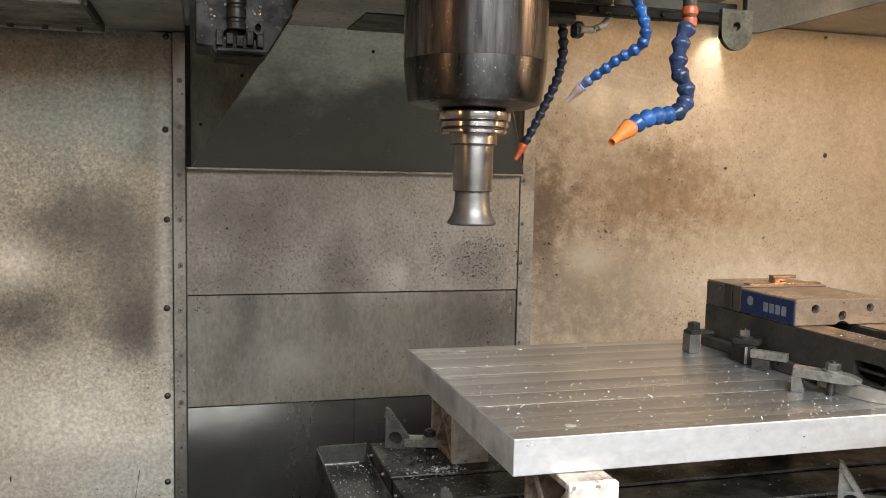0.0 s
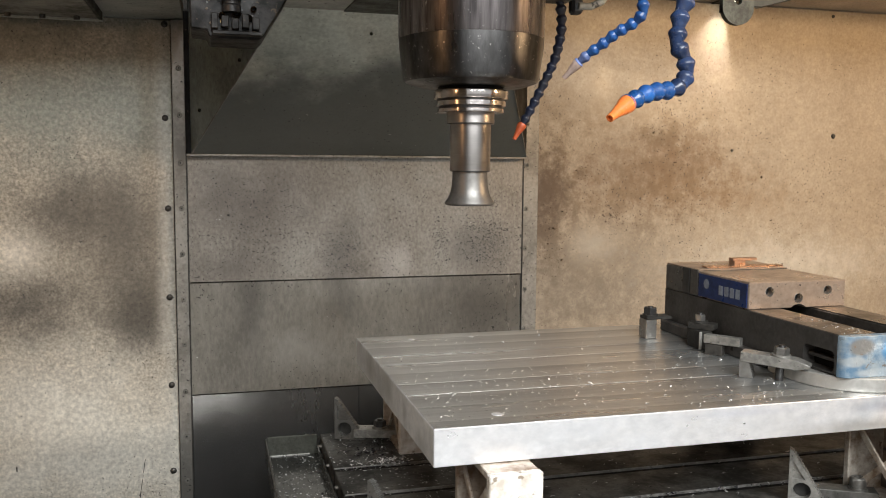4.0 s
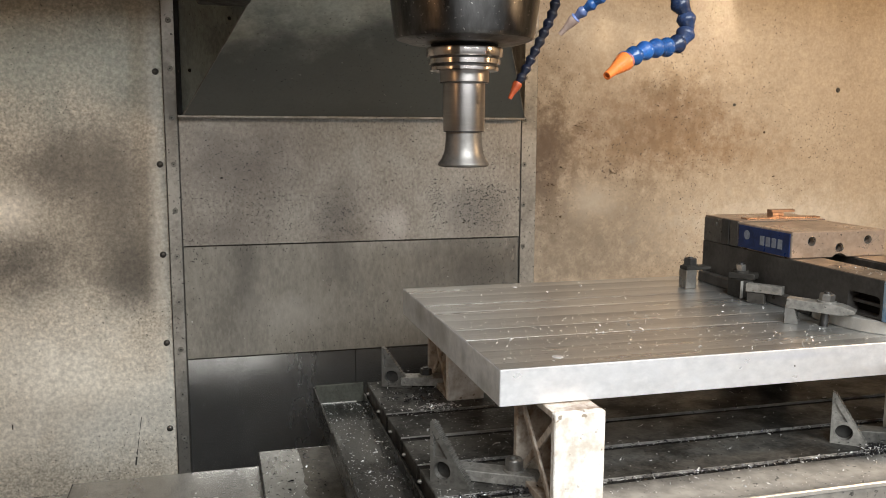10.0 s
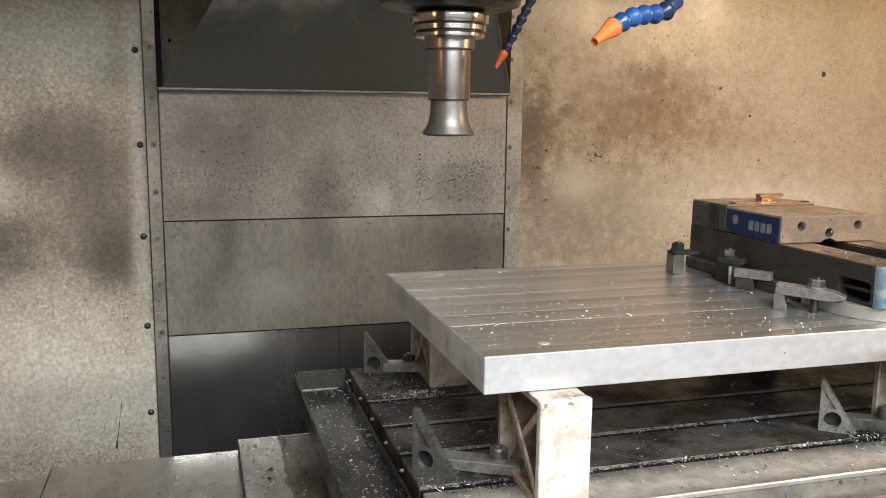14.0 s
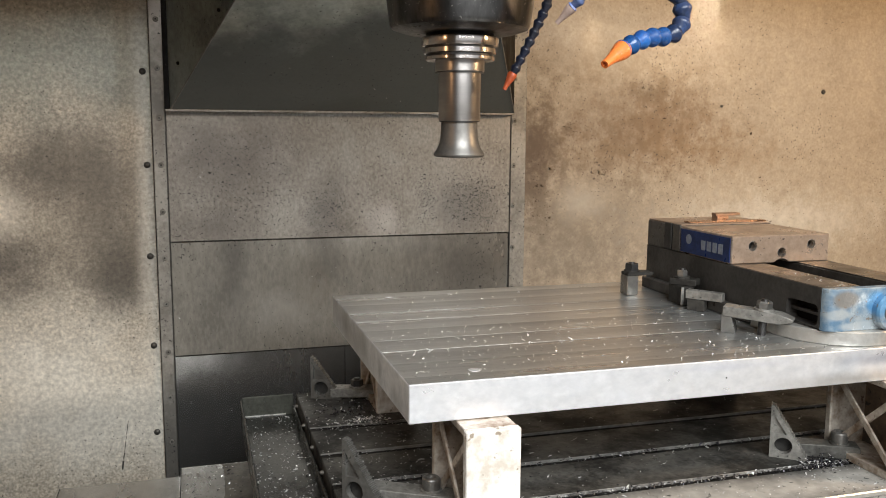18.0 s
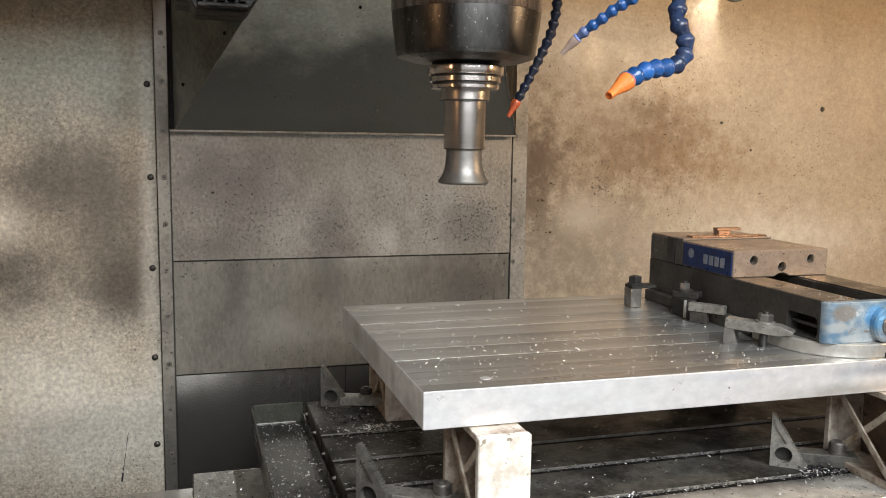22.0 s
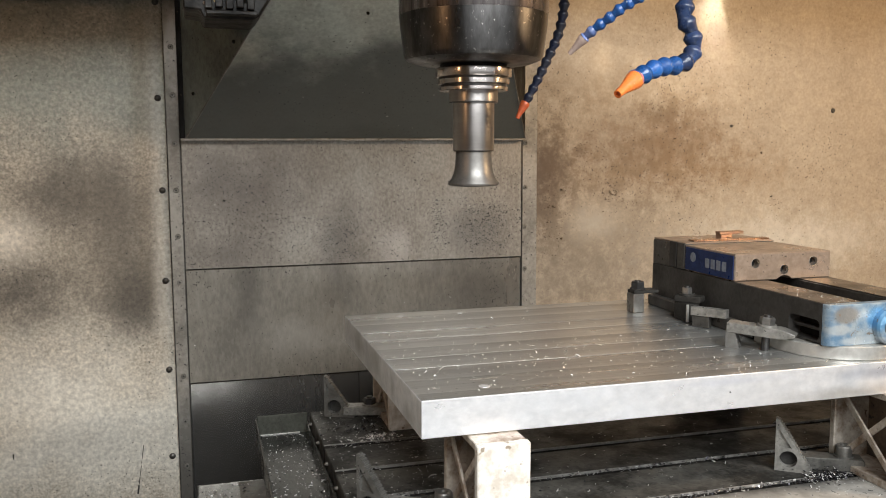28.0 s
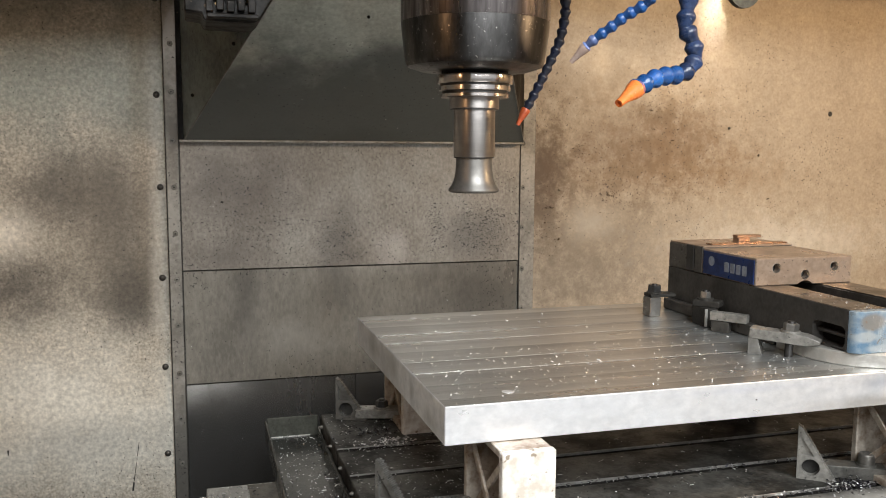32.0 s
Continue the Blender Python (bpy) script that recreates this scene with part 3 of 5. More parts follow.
def lathe(profile, n=48, m=None):
    """Rows of (radius, z) turned about z."""
    bm = bmesh.new()
    rings = []
    for r, z in profile:
        if r < 1e-6:
            rings.append([bm.verts.new((0, 0, z))])
        else:
            rings.append([bm.verts.new((r * math.cos(2 * math.pi * k / n), r * math.sin(2 * math.pi * k / n), z)) for k in range(n)])
    for a, b in zip(rings, rings[1:]):
        for k in range(n):
            q = [a[k % len(a)], a[(k + 1) % len(a)], b[(k + 1) % len(b)], b[k % len(b)]]
            q = [v for i, v in enumerate(q) if v not in q[:i]]
            if len(q) > 2:
                bm.faces.new(q)
    bmesh.ops.recalc_face_normals(bm, faces=bm.faces)
    if m:
        bm.transform(m)
    return bm


def holed(points, cx, cz, r, depth, m=None):
    """A polygon in the xz plane with a round hole, extruded along +y."""
    bm = bmesh.new()
    for loop in (points, [(cx + r * math.cos(-2 * math.pi * k / 24), cz + r * math.sin(-2 * math.pi * k / 24)) for k in range(24)]):
        vs = [bm.verts.new((x, 0, z)) for x, z in loop]
        for a, b in zip(vs, vs[1:] + vs[:1]):
            bm.edges.new((a, b))
    bmesh.ops.triangle_fill(bm, use_beauty=True, edges=bm.edges[:])
    r = bmesh.ops.extrude_face_region(bm, geom=bm.faces[:])
    bmesh.ops.translate(bm, verts=[v for v in r["geom"] if isinstance(v, bmesh.types.BMVert)], vec=(0, depth, 0))
    bmesh.ops.recalc_face_normals(bm, faces=bm.faces)
    if m:
        bm.transform(m)
    return bm


def hexagon(af, h, m=None):
    bm = lathe([(0, 0), (af / 1.732 * 1.0, 0), (af / 1.732, h * 0.85), (af / 1.732 * 0.88, h), (0, h)], 6)
    if m:
        bm.transform(m)
    return bm


def along(a, b):
    """A pose at a whose z axis points to b."""
    d = Vector(b) - Vector(a)
    return Matrix.Translation(a) @ d.to_track_quat("Z", "Y").to_matrix().to_4x4()


def punch(ob, cutter):
    """Cut holes through a mesh once, at build time."""
    md = ob.modifiers.new("cut", "BOOLEAN")
    md.object, md.solver = cutter, "EXACT"
    dg = bpy.context.evaluated_depsgraph_get()
    me = bpy.data.meshes.new_from_object(ob.evaluated_get(dg))
    ob.modifiers.clear()
    for p in me.polygons:
        p.use_smooth = False
    ob.data = me
    data = cutter.data
    bpy.data.objects.remove(cutter)
    bpy.data.meshes.remove(data)


ON_TABLE, ON_HEAD = [], []

# ---- structure: the rear sheets, soffits and the closed cabinet round the work space ----
def slab(name, x0, x1, y0, y1, z0, z1, mat, label, b=0.001):
    ob = part(name, box(x0, x1, y0, y1, z0, z1, b), mat)
    return tagged(ob, label, "wall", kind="structure")


slab("wall_rear_left", -1.05, -0.343, 0.637, 0.66, -0.75, 0.499, "wall_left", "patchy galvanised sheet wall with painted light, behind the machine table")
# the sheet's edge: a soft joggle that rises to a raised flange
bm = bmesh.new()
rows = [[bm.verts.new((x, y, z)) for z in (-0.75, 0.497)] for x, y in ((-0.3960, 0.6369), (-0.3860, 0.6364), (-0.3760, 0.6354), (-0.3660, 0.6347), (-0.3440, 0.6342), (-0.3422, 0.6348), (-0.3415, 0.6375), (-0.3960, 0.6375))]
for a, b in zip(rows, rows[1:] + rows[:1]):
    bm.faces.new((a[0], a[1], b[1], b[0]))
bm.faces.new([r[1] for r in rows])
bmesh.ops.recalc_face_normals(bm, faces=bm.faces)
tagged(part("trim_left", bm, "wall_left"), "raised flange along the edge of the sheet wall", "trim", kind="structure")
slab("wall_rear_right", 0.338, 1.50, 0.668, 0.69, -0.75, 0.592, "wall_right", "brown-stained beige sheet wall lit by the work lamp")
slab("wall_rear_core", -0.36, 0.36, 0.70, 0.72, -0.75, 1.1, "head", "dark column face behind the sliding panels")
slab("soffit_left", -1.05, -0.32, 0.335, 0.70, 0.501, 0.53, "soffit", "grey sheet soffit above the rear wall")
slab("soffit_right", 0.30, 1.50, 0.30, 0.70, 0.594, 0.62, "soffit_warm", "sheet soffit above the lit wall, warm light in its beige colour")
slab("wall_side_left", -1.08, -1.052, -0.75, 0.70, -0.75, 1.13, "room", "grey painted cabinet side wall")
slab("wall_side_right", 1.502, 1.53, -0.75, 0.70, -0.75, 1.13, "room", "grey painted cabinet side wall")
slab("ceiling", -1.05, 1.50, -0.75, 0.698, 1.102, 1.13, "room", "grey painted cabinet roof")
slab("wall_rear_upper_left", -1.05, -0.36, 0.66, 0.70, 0.53, 1.1, "room", "grey painted upper rear wall")
slab("wall_rear_upper_right", 0.36, 1.50, 0.66, 0.70, 0.62, 1.1, "room", "grey painted upper rear wall")
slab("floor", -1.05, 1.50, -0.75, 0.70, -0.78, -0.751, "grease", "black chip pan under the table")
slab("wall_front_apron", -1.05, 1.50, -0.78, -0.752, -0.75, -0.20, "room", "grey painted apron below the open door")

slab("shop_floor", -7.0, 7.0, -8.0, 4.0, -1.10, -1.05, "concrete", "worn grey concrete shop floor under the machine")
# Unseen leaves added to narrow the opening and darken side reflections.
slab("wall_front_left", -1.05, -0.42, -0.78, -0.752, -0.20, 1.10, "room", "unseen grey door leaf added to block light from the side")
slab("wall_front_right", 0.85, 1.50, -0.78, -0.752, -0.20, 1.10, "room", "unseen grey door leaf added to block light from the side")

# vertical edge strips with their screws
for name, x0, x1, y0 in (("trim_strip_left", -0.3405, -0.3195, 0.624), ("trim_strip_right", 0.2985, 0.337, 0.646)):
    strip = slab(name, x0, x1, y0, y0 + 0.012, -0.75, 0.499 if x0 < 0 else 0.59, "strip", "dirty steel edge strip with a row of screws")
    rows = (0.418, 0.339, 0.2575, 0.179, 0.100, 0.021, -0.059, -0.144, -0.225, -0.306, -0.385) if x0 < 0 else (0.2585, 0.1735, 0.0965, 0.016, -0.062, -0.14, 0.337, 0.415)
    for z in rows:
        c = ((x0 + x1) / 2 + (0.001 if x0 < 0 else -0.005), y0, z)
        sc = part("screw", lathe([(0, 0.0004), (0.0016, 0.0004), (0.0019, 0.0016), (0.0040, 0.0014), (0.0047, 0.0004), (0.0049, -0.001)], 14, Matrix.Translation(c) @ pose(0, 0, 0, 90)), "screw", strip)
        part("socket", lathe([(0, 0.0007), (0.0016, 0.0007), (0.0016, 0.0002), (0, 0.0002)], 6, Matrix.Translation(c) @ pose(0, 0, 0, 90)), "hole", sc)
wall = bpy.data.objects["wall_rear_left"]
for x, z in ((-0.351, 0.4915), (-0.353, 0.334), (-0.3515, 0.179), (-0.3525, 0.0235), (-0.3525, -0.133), (-0.353, -0.289), (-0.353, -0.445)):
    part("bolt_head", lathe([(0, 0.0045), (0.003, 0.0038), (0.0050, 0.002), (0.0058, -0.001)], 14, Matrix.Translation((x, 0.6340, z)) @ pose(0, 0, 0, 90)), "bolt", wall)
wall = bpy.data.objects["wall_rear_right"]
for x, z, r in ((1.029, 0.326, 0.0062), (0.779, 0.2925, 0.0036), (1.013, 0.580, 0.0045)):
    part("bolt_head", lathe([(0, 0.003), (r * 0.6, 0.0026), (r, -0.001)], 14, Matrix.Translation((x, 0.668, z)) @ pose(0, 0, 0, 90)), "bolt", wall)

# scratches on the sheet
wall = bpy.data.objects["wall_rear_left"]
for x, z, L, w, a in ((-0.4022, -0.2775, 0.025, 0.0009, 8.5), (-0.4049, -0.2955, 0.005, 0.0007, 8.5), (-0.4072, -0.3110, 0.019, 0.0008, 8.5), (-0.4098, -0.3285, 0.012, 0.0012, 8.5), (-0.4123, -0.3450, 0.016, 0.0024, 8), (-0.608, -0.265, 0.009, 0.0018, 0)):
    part("scratch", box(-w * 0.6, w * 0.6, 0.6366, 0.6372, -L / 2, L / 2, 0.0, Matrix.Translation((x, 0, z)) @ pose(0, 0, 0, 0, a)), "hole", wall)

# ---- column cover that rides with the head: sloping hood and three sliding panels ----
cover = thing("column_cover", "oil-spattered sheet steel column cover with sloping hood", "machine cover")
HX0, HX1 = -0.3185, 0.2965
for name, z0, z1, y, mat in (("upper_panel", 0.037, 0.2585, 0.6235, "panel"), ("middle_panel", -0.164, 0.0365, 0.6255, "panel_mid"), ("lower_panel", -0.72, -0.1645, 0.6275, "panel_low")):
    p = part(name, box(HX0, HX1, y, y + 0.004, z0, z1, 0.0008), mat, cover)
    part("lip", box(HX0 + 0.002, HX1 - 0.002, y - 0.0015, y - 0.0002, z0 + 0.0004, z0 + 0.0014, 0.0002), "grease", p)
part("seam", box(-0.0205, -0.0195, 0.6268, 0.6276, -0.72, -0.1655, 0.0), "grease", bpy.data.objects["lower_panel"], "dark vertical seam")
part("side_fold", box(HX1, HX1 + 0.0018, 0.622, 0.64, -0.72, 0.2585, 0.0003), "bolt", cover)
part("side_fold", box(HX0 - 0.0009, HX0 - 0.0002, 0.622, 0.64, -0.72, 0.2585, 0.0), "bolt", cover)
# bent hood: a sloping middle face between two triangular cheeks
bm = bmesh.new()
A, B = Vector((HX0 + 0.008, 0.607, 0.2605)), Vector((HX1, 0.607, 0.2605))
C, D = Vector((-0.1775, 0.3255, 0.467)), Vector((0.145, 0.3255, 0.467))
E, F = Vector((HX0 + 0.006, 0.607, 0.56)), Vector((HX1, 0.607, 0.56))
G, H = Vector((-0.1775, 0.3255, 0.56)), Vector((0.145, 0.3255, 0.56))
bm.faces.new([bm.verts.new(v) for v in (A, B, D, C)])
bmesh.ops.recalc_face_normals(bm, faces=bm.faces)
bmesh.ops.solidify(bm, geom=bm.faces[:], thickness=0.003)
part("hood", bm, "hood", cover, "sloping sheet hood, dark reflection painted on its lower part", smooth=False)
# Cheek colours carry the light: left paler than the hood, right dark as shaded.
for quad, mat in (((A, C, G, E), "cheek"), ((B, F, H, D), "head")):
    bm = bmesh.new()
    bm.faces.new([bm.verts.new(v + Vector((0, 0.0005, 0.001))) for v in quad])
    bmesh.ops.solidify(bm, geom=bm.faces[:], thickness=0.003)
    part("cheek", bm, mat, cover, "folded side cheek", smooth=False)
# Thin pale bars stand in for the highlight on the folds.
for a, b in ((A, C), (B, D)):
    L = (b - a).length
    part("fold_edge", lathe([(0, 0), (0.0011, 0.0005), (0.0011, L * 0.86), (0, L * 0.86)], 8, along(a + Vector((0, -0.0012, 0)), b + Vector((0, -0.0012, 0)))), "edge", cover, "pale bar for the highlight along the hood fold")
# A black strip stands in for the shade in the gap.
part("black_gap", box(HX0 - 0.0010, HX0 + 0.0075, 0.6045, 0.6068, 0.262, 0.4985, 0.0003), "grease", cover, "black strip for the shaded gap beside the edge strip")
part("hood_lip", box(HX0, HX1, 0.603, 0.6235, 0.2575, 0.2615, 0.0006), "strip", cover)
for x, z in ((-0.045, 0.44), (-0.235, 0.40), (-0.295, 0.33)):
    y = 0.3255 + (0.467 - z) * 1.363
    part("screw", lathe([(0, 0.0012), (0.0022, 0.0010), (0.0026, -0.002)], 12, Matrix.Translation((x, y - 0.001, z - 0.001)) @ pose(0, 0, 0, 125)), "grease", cover)
ON_HEAD.append(cover)

# ---- spindle head ----
head = thing("milling_ram", "greasy dark cast spindle head above the table", "machine head")
part("casting", box(-0.178, 0.15, 0.06, 0.334, 0.47, 0.78, 0.006), "head", head)
part("bottom_plate", box(-0.178, 0.15, 0.075, 0.334, 0.4650, 0.4698, 0.001), "soffit", head, "grey bottom plate")
part("access_cover", prism([(-0.089, 0.19), (0.10, 0.19), (0.10, 0.3245), (-0.0915, 0.3245)], 0.0022, Matrix(((1, 0, 0, 0), (0, 0, 1, 0), (0, 1, 0, 0.4626), (0, 0, 0, 1))), 0.0004), "bracket", head, "thin access cover")
part("front_casting", box(-0.14, 0.20, -0.16, 0.06, 0.485, 0.78, 0.008), "grease", head)
part("side_rail", box(0.05, 0.365, 0.03, 0.042, 0.4525, 0.464, 0.0015), "grease", head, "dark greasy side rail")
part("side_rail", box(0.05, 0.365, 0.046, 0.056, 0.468, 0.482, 0.0015), "guard", head)
part("side_arm", box(0.06, 0.40, 0.056, 0.30, 0.503, 0.56, 0.003), "head", head)
for x in (0.10, 0.165, 0.25, 0.30):
    part("rail_screw", hexagon(0.007, 0.003, Matrix.Translation((x, 0.03, 0.4585)) @ pose(0, 0, 0, 90)), "grease", head)
part("yellow_tag", box(0.19, 0.205, 0.022, 0.0298, 0.474, 0.483, 0.0006), "tag", head, "small yellow tag")
# wedge-shaped guard plate reaching out to the side
part("guard_plate", prism([(0.355, 0.441), (0.375, 0.441), (0.42, 0.453), (0.562, 0.493), (0.60, 0.51), (0.60, 0.56), (0.355, 0.56)], 0.01, Matrix.Translation((0, 0.012, 0)), 0.001), "guard", head, "worn grey guard plate")
ON_HEAD.append(head)

brk = thing("hanger_bracket", "worn grey round-ended hanger bracket with a hole", "bracket")
pts = [(0.313, 0.465), (0.313, 0.43)] + [(0.3345 + 0.0215 * math.cos(a), 0.4375 + 0.0215 * math.sin(a)) for a in [math.pi * (1 + k / 10) for k in range(11)]] + [(0.356, 0.465)]
part("plate", holed(pts, 0.334, 0.445, 0.0052, 0.007), "bracket", brk)
ON_HEAD.append(brk)

spindle = thing("spindle", "dark steel spindle nose with turned lower ring", "spindle")
part("housing", lathe([(0, 0.60), (0.0805, 0.60), (0.0805, 0.384), (0.0797, 0.3826)], 72), "housing", spindle)
part("nose_ring", lathe([(0.0784, 0.3836), (0.0800, 0.3826), (0.0794, 0.372), (0.0754, 0.342), (0.0744, 0.3385), (0.0729, 0.3365), (0.0607, 0.3325), (0.0506, 0.3315), (0.0304, 0.3318), (0, 0.3318)], 72), "ring", spindle, "dark turned nose ring")
ON_HEAD.append(spindle)

holder = thing("tool_holder", "bright steel tool holder with grooved flange and flared cutter", "tool holder")
part("flange", lathe([(0.0, 0.3316), (0.0340, 0.3316), (0.0340, 0.3284), (0.0402, 0.3282), (0.0411, 0.3276), (0.0414, 0.3266), (0.0414, 0.3192), (0.0408, 0.3182), (0.0385, 0.3180), (0.0365, 0.3174), (0.0365, 0.3168), (0.0378, 0.3164), (0.0389, 0.3158),
                      (0.0389, 0.3112), (0.0382, 0.3106), (0.0355, 0.3104), (0.0348, 0.3098), (0.0348, 0.3088), (0.0362, 0.3082), (0.0372, 0.3074), (0.0372, 0.3044), (0.0362, 0.3036), (0.0271, 0.3034), (0.0, 0.3034)], 72), "bright", holder)
# Dark rings stand in for shade in the grooves and neck gap.
part("groove", lathe([(0.0345, 0.3179), (0.0378, 0.3178), (0.0378, 0.3164), (0.0345, 0.3163)], 64), "clamp_dark", holder, "dark ring for the shade in the gripper groove")
part("groove", lathe([(0.0325, 0.3104), (0.0360, 0.3103), (0.0360, 0.3084), (0.0325, 0.3083)], 64), "clamp_dark", holder, "dark ring for the shade in the gripper groove")
part("neck_gap", lathe([(0.028, 0.3335), (0.0365, 0.3330), (0.0358, 0.3286), (0.028, 0.3285)], 64), "grease", holder)
part("collar_line", lathe([(0.0200, 0.2922), (0.0262, 0.2920), (0.0262, 0.2910), (0.0200, 0.2908)], 56), "clamp_dark", holder)
part("shank_line", lathe([(0.0190, 0.2402), (0.0222, 0.2400), (0.0222, 0.2390), (0.0190, 0.2388)], 56), "clamp_dark", holder)
part("collar", lathe([(0.0000, 0.3042), (0.0266, 0.3042), (0.0266, 0.2925), (0.0255, 0.2912), (0.0000, 0.2912)], 56), "shank", holder)
part("shank", lathe([(0.0000, 0.2914), (0.0227, 0.2914), (0.0225, 0.2405), (0.0218, 0.2390), (0.0000, 0.2390)], 56), "shank", holder)
part("cutter", lathe([(0.0000, 0.2392), (0.0197, 0.2392), (0.0197, 0.232), (0.0203, 0.224), (0.0217, 0.216), (0.0243, 0.2095), (0.0272, 0.2058), (0.0279, 0.2042), (0.0276, 0.2025), (0.0250, 0.2012), (0.0125, 0.2005), (0, 0.2005)], 56), "cutter", holder, "flared satin cutter body")
ON_HEAD.append(holder)


# ---- jointed coolant hoses ----
def hose(name, label, points, r0, r1, mat, nozzle, nozzle_mat, collar=None, worn=()):
    h = thing(name, label, "coolant hose", "coolant hoses at the spindle")
    # resample at one link's length
    pts = [Vector(p) for p in points]
    out, step, left = [pts[0]], 0.0, 0.0
    pitch = r0 * 1.85
    for a, b in zip(pts, pts[1:]):
        d = (b - a).length
        s = pitch - left
        while s <= d:
            out.append(a.lerp(b, s / d))
            s += pitch
        left = d - (s - pitch)
    out.append(pts[-1])
    n = len(out) - 1
    for k in range(n):
        a, b = out[k], out[k + 1]
        r = r0 + (r1 - r0) * k / max(1, n - 1)
        L = max((b - a).length, r * 0.8)
        prof = [(0, -0.15 * L), (0.60 * r, -0.15 * L), (0.70 * r, 0.0), (0.84 * r, 0.10 * L), (1.00 * r, 0.23 * L), (1.08 * r, 0.33 * L), (1.09 * r, 0.42 * L), (1.02 * r, 0.52 * L), (0.88 * r, 0.68 * L), (0.76 * r, 0.84 * L), (0.72 * r, 1.0 * L), (0.6 * r, 1.1 * L), (0, 1.1 * L)]
        if worn and worn[0] <= k / n <= worn[1]:
            part("link", lathe(prof, 18, along(a, b)), worn[2], h, worn[3])
        else:
            part("link", lathe(prof, 18, along(a, b)), mat, h)
    a, b = out[-1], Vector(nozzle)
    L = (b - a).length
    part("nozzle", lathe([(0, 0), (r1 * 0.95, 0), (r1 * 1.06, 0.06 * L), (r1 * 1.02, 0.20 * L), (r1 * 0.62, 0.62 * L), (r1 * 0.50, 0.82 * L), (r1 * 0.46, L), (r1 * 0.30, L), (r1 * 0.30, 0.9 * L), (0, 0.8 * L)], 22, along(a, b)), nozzle_mat, h)
    if collar:
        part("collar", lathe([(0, 0), (r0 * 0.80, 0), (r0 * 0.92, 0.003), (r0 * 0.92, 0.008), (r0 * 0.70, 0.0105), (r0 * 0.84, 0.013), (r0 * 0.84, 0.021), (0, 0.021)], 22, along(out[0] + Vector((0, 0, 0.018)), out[0] - Vector((0, 0, 0.01)))), collar, h)
    part("fitting", lathe([(0, 0), (r0 * 0.8, 0), (r0 * 0.8, 0.07), (0, 0.07)], 12, Matrix.Translation(out[0])), "head", h)
    ON_HEAD.append(h)


hose("coolant_hose", "thick blue jointed coolant hose with an orange nozzle",
     [(0.2176, -0.083, 0.427), (0.2075, -0.083, 0.409), (0.2055, -0.085, 0.391), (0.2030, -0.085, 0.3775), (0.2125, -0.085, 0.3665), (0.2190, -0.085, 0.352), (0.2160, -0.086, 0.337), (0.2010, -0.091, 0.3275), (0.1864, -0.0968, 0.3260), (0.1639, -0.1067, 0.3235), (0.1430, -0.1165, 0.3160), (0.1310, -0.1215, 0.3105)],
     0.0096, 0.0090, "hose_blue", (0.1033, -0.135, 0.2935), "nozzle", "nozzle_red", (0.0, 0.5, "hose_worn", "greasy dark link"))
hose("coolant_hose", "thin blue jointed coolant hose with a cloudy nozzle",
     [(0.1225, -0.130, 0.452), (0.1263, -0.1334, 0.4363), (0.1329, -0.1394, 0.4135), (0.1345, -0.1400, 0.396), (0.1274, -0.1322, 0.3863), (0.1174, -0.1215, 0.3814), (0.1073, -0.1108, 0.3707), (0.0948, -0.098, 0.3599), (0.0884, -0.0915, 0.3526)],
     0.0062, 0.0052, "hose_blue", (0.0768, -0.08, 0.3371), "clear", None, (0.84, 1.0, "hose_pale", "bleached pale link"))
hose("coolant_hose", "dark jointed coolant hose with an orange nozzle beside the spindle",
     [(0.1255, 0.06, 0.462), (0.1315, 0.06, 0.4321), (0.1323, 0.06, 0.4083), (0.1259, 0.06, 0.3772), (0.1126, 0.06, 0.3492), (0.1001, 0.06, 0.3247), (0.0896, 0.06, 0.3052), (0.0840, 0.06, 0.2960)],
     0.0064, 0.0054, "hose_dark", (0.0735, 0.06, 0.2773), "nozzle_red")
hb = thing("hose_manifold", "greasy dark hose manifold with a small elbow", "pipe fitting")
part("block", box(0.098, 0.142, 0.045, 0.075, 0.442, 0.485, 0.003), "head", hb)
part("valve", box(0.142, 0.156, 0.05, 0.066, 0.428, 0.447, 0.003), "rubber", hb)
bm = bmesh.new()
for a, b in (((0.15, 0.05, 0.437), (0.165, 0.05, 0.437)), ((0.165, 0.05, 0.437), (0.18, 0.05, 0.444)), ((0.18, 0.05, 0.444), (0.188, 0.05, 0.456)), ((0.188, 0.05, 0.456), (0.190, 0.05, 0.475))):
    L = (Vector(b) - Vector(a)).length
    join(bm, lathe([(0, -0.002), (0.0042, -0.001), (0.0042, L + 0.001), (0, L + 0.002)], 12, along(a, b)))
part("elbow_pipe", bm, "soffit", hb)
ON_HEAD.append(hb)

# dark tool gripper hanging beside the head
grip = thing("tool_changer_gripper", "greasy black tool changer gripper hanging beside the head", "gripper")
part("body", prism([(-0.302, 0.62), (-0.302, 0.4195), (-0.282, 0.4175), (-0.278, 0.4085), (-0.216, 0.4075), (-0.208, 0.4140), (-0.172, 0.472), (-0.160, 0.489), (-0.160, 0.62)], 0.10, Matrix.Translation((0, 0.25, 0)), 0.002), "gripper", grip)
for k in range(5):
    part("finger", box(-0.276 + 0.013 * k, -0.267 + 0.013 * k, 0.238, 0.252, 0.4185 + 0.002 * (k % 2), 0.4385 - 0.003 * (k % 3), 0.001), "gripper", grip)
part("jaw", box(-0.275, -0.212, 0.232, 0.251, 0.4105, 0.4155, 0.001), "gripper", grip)
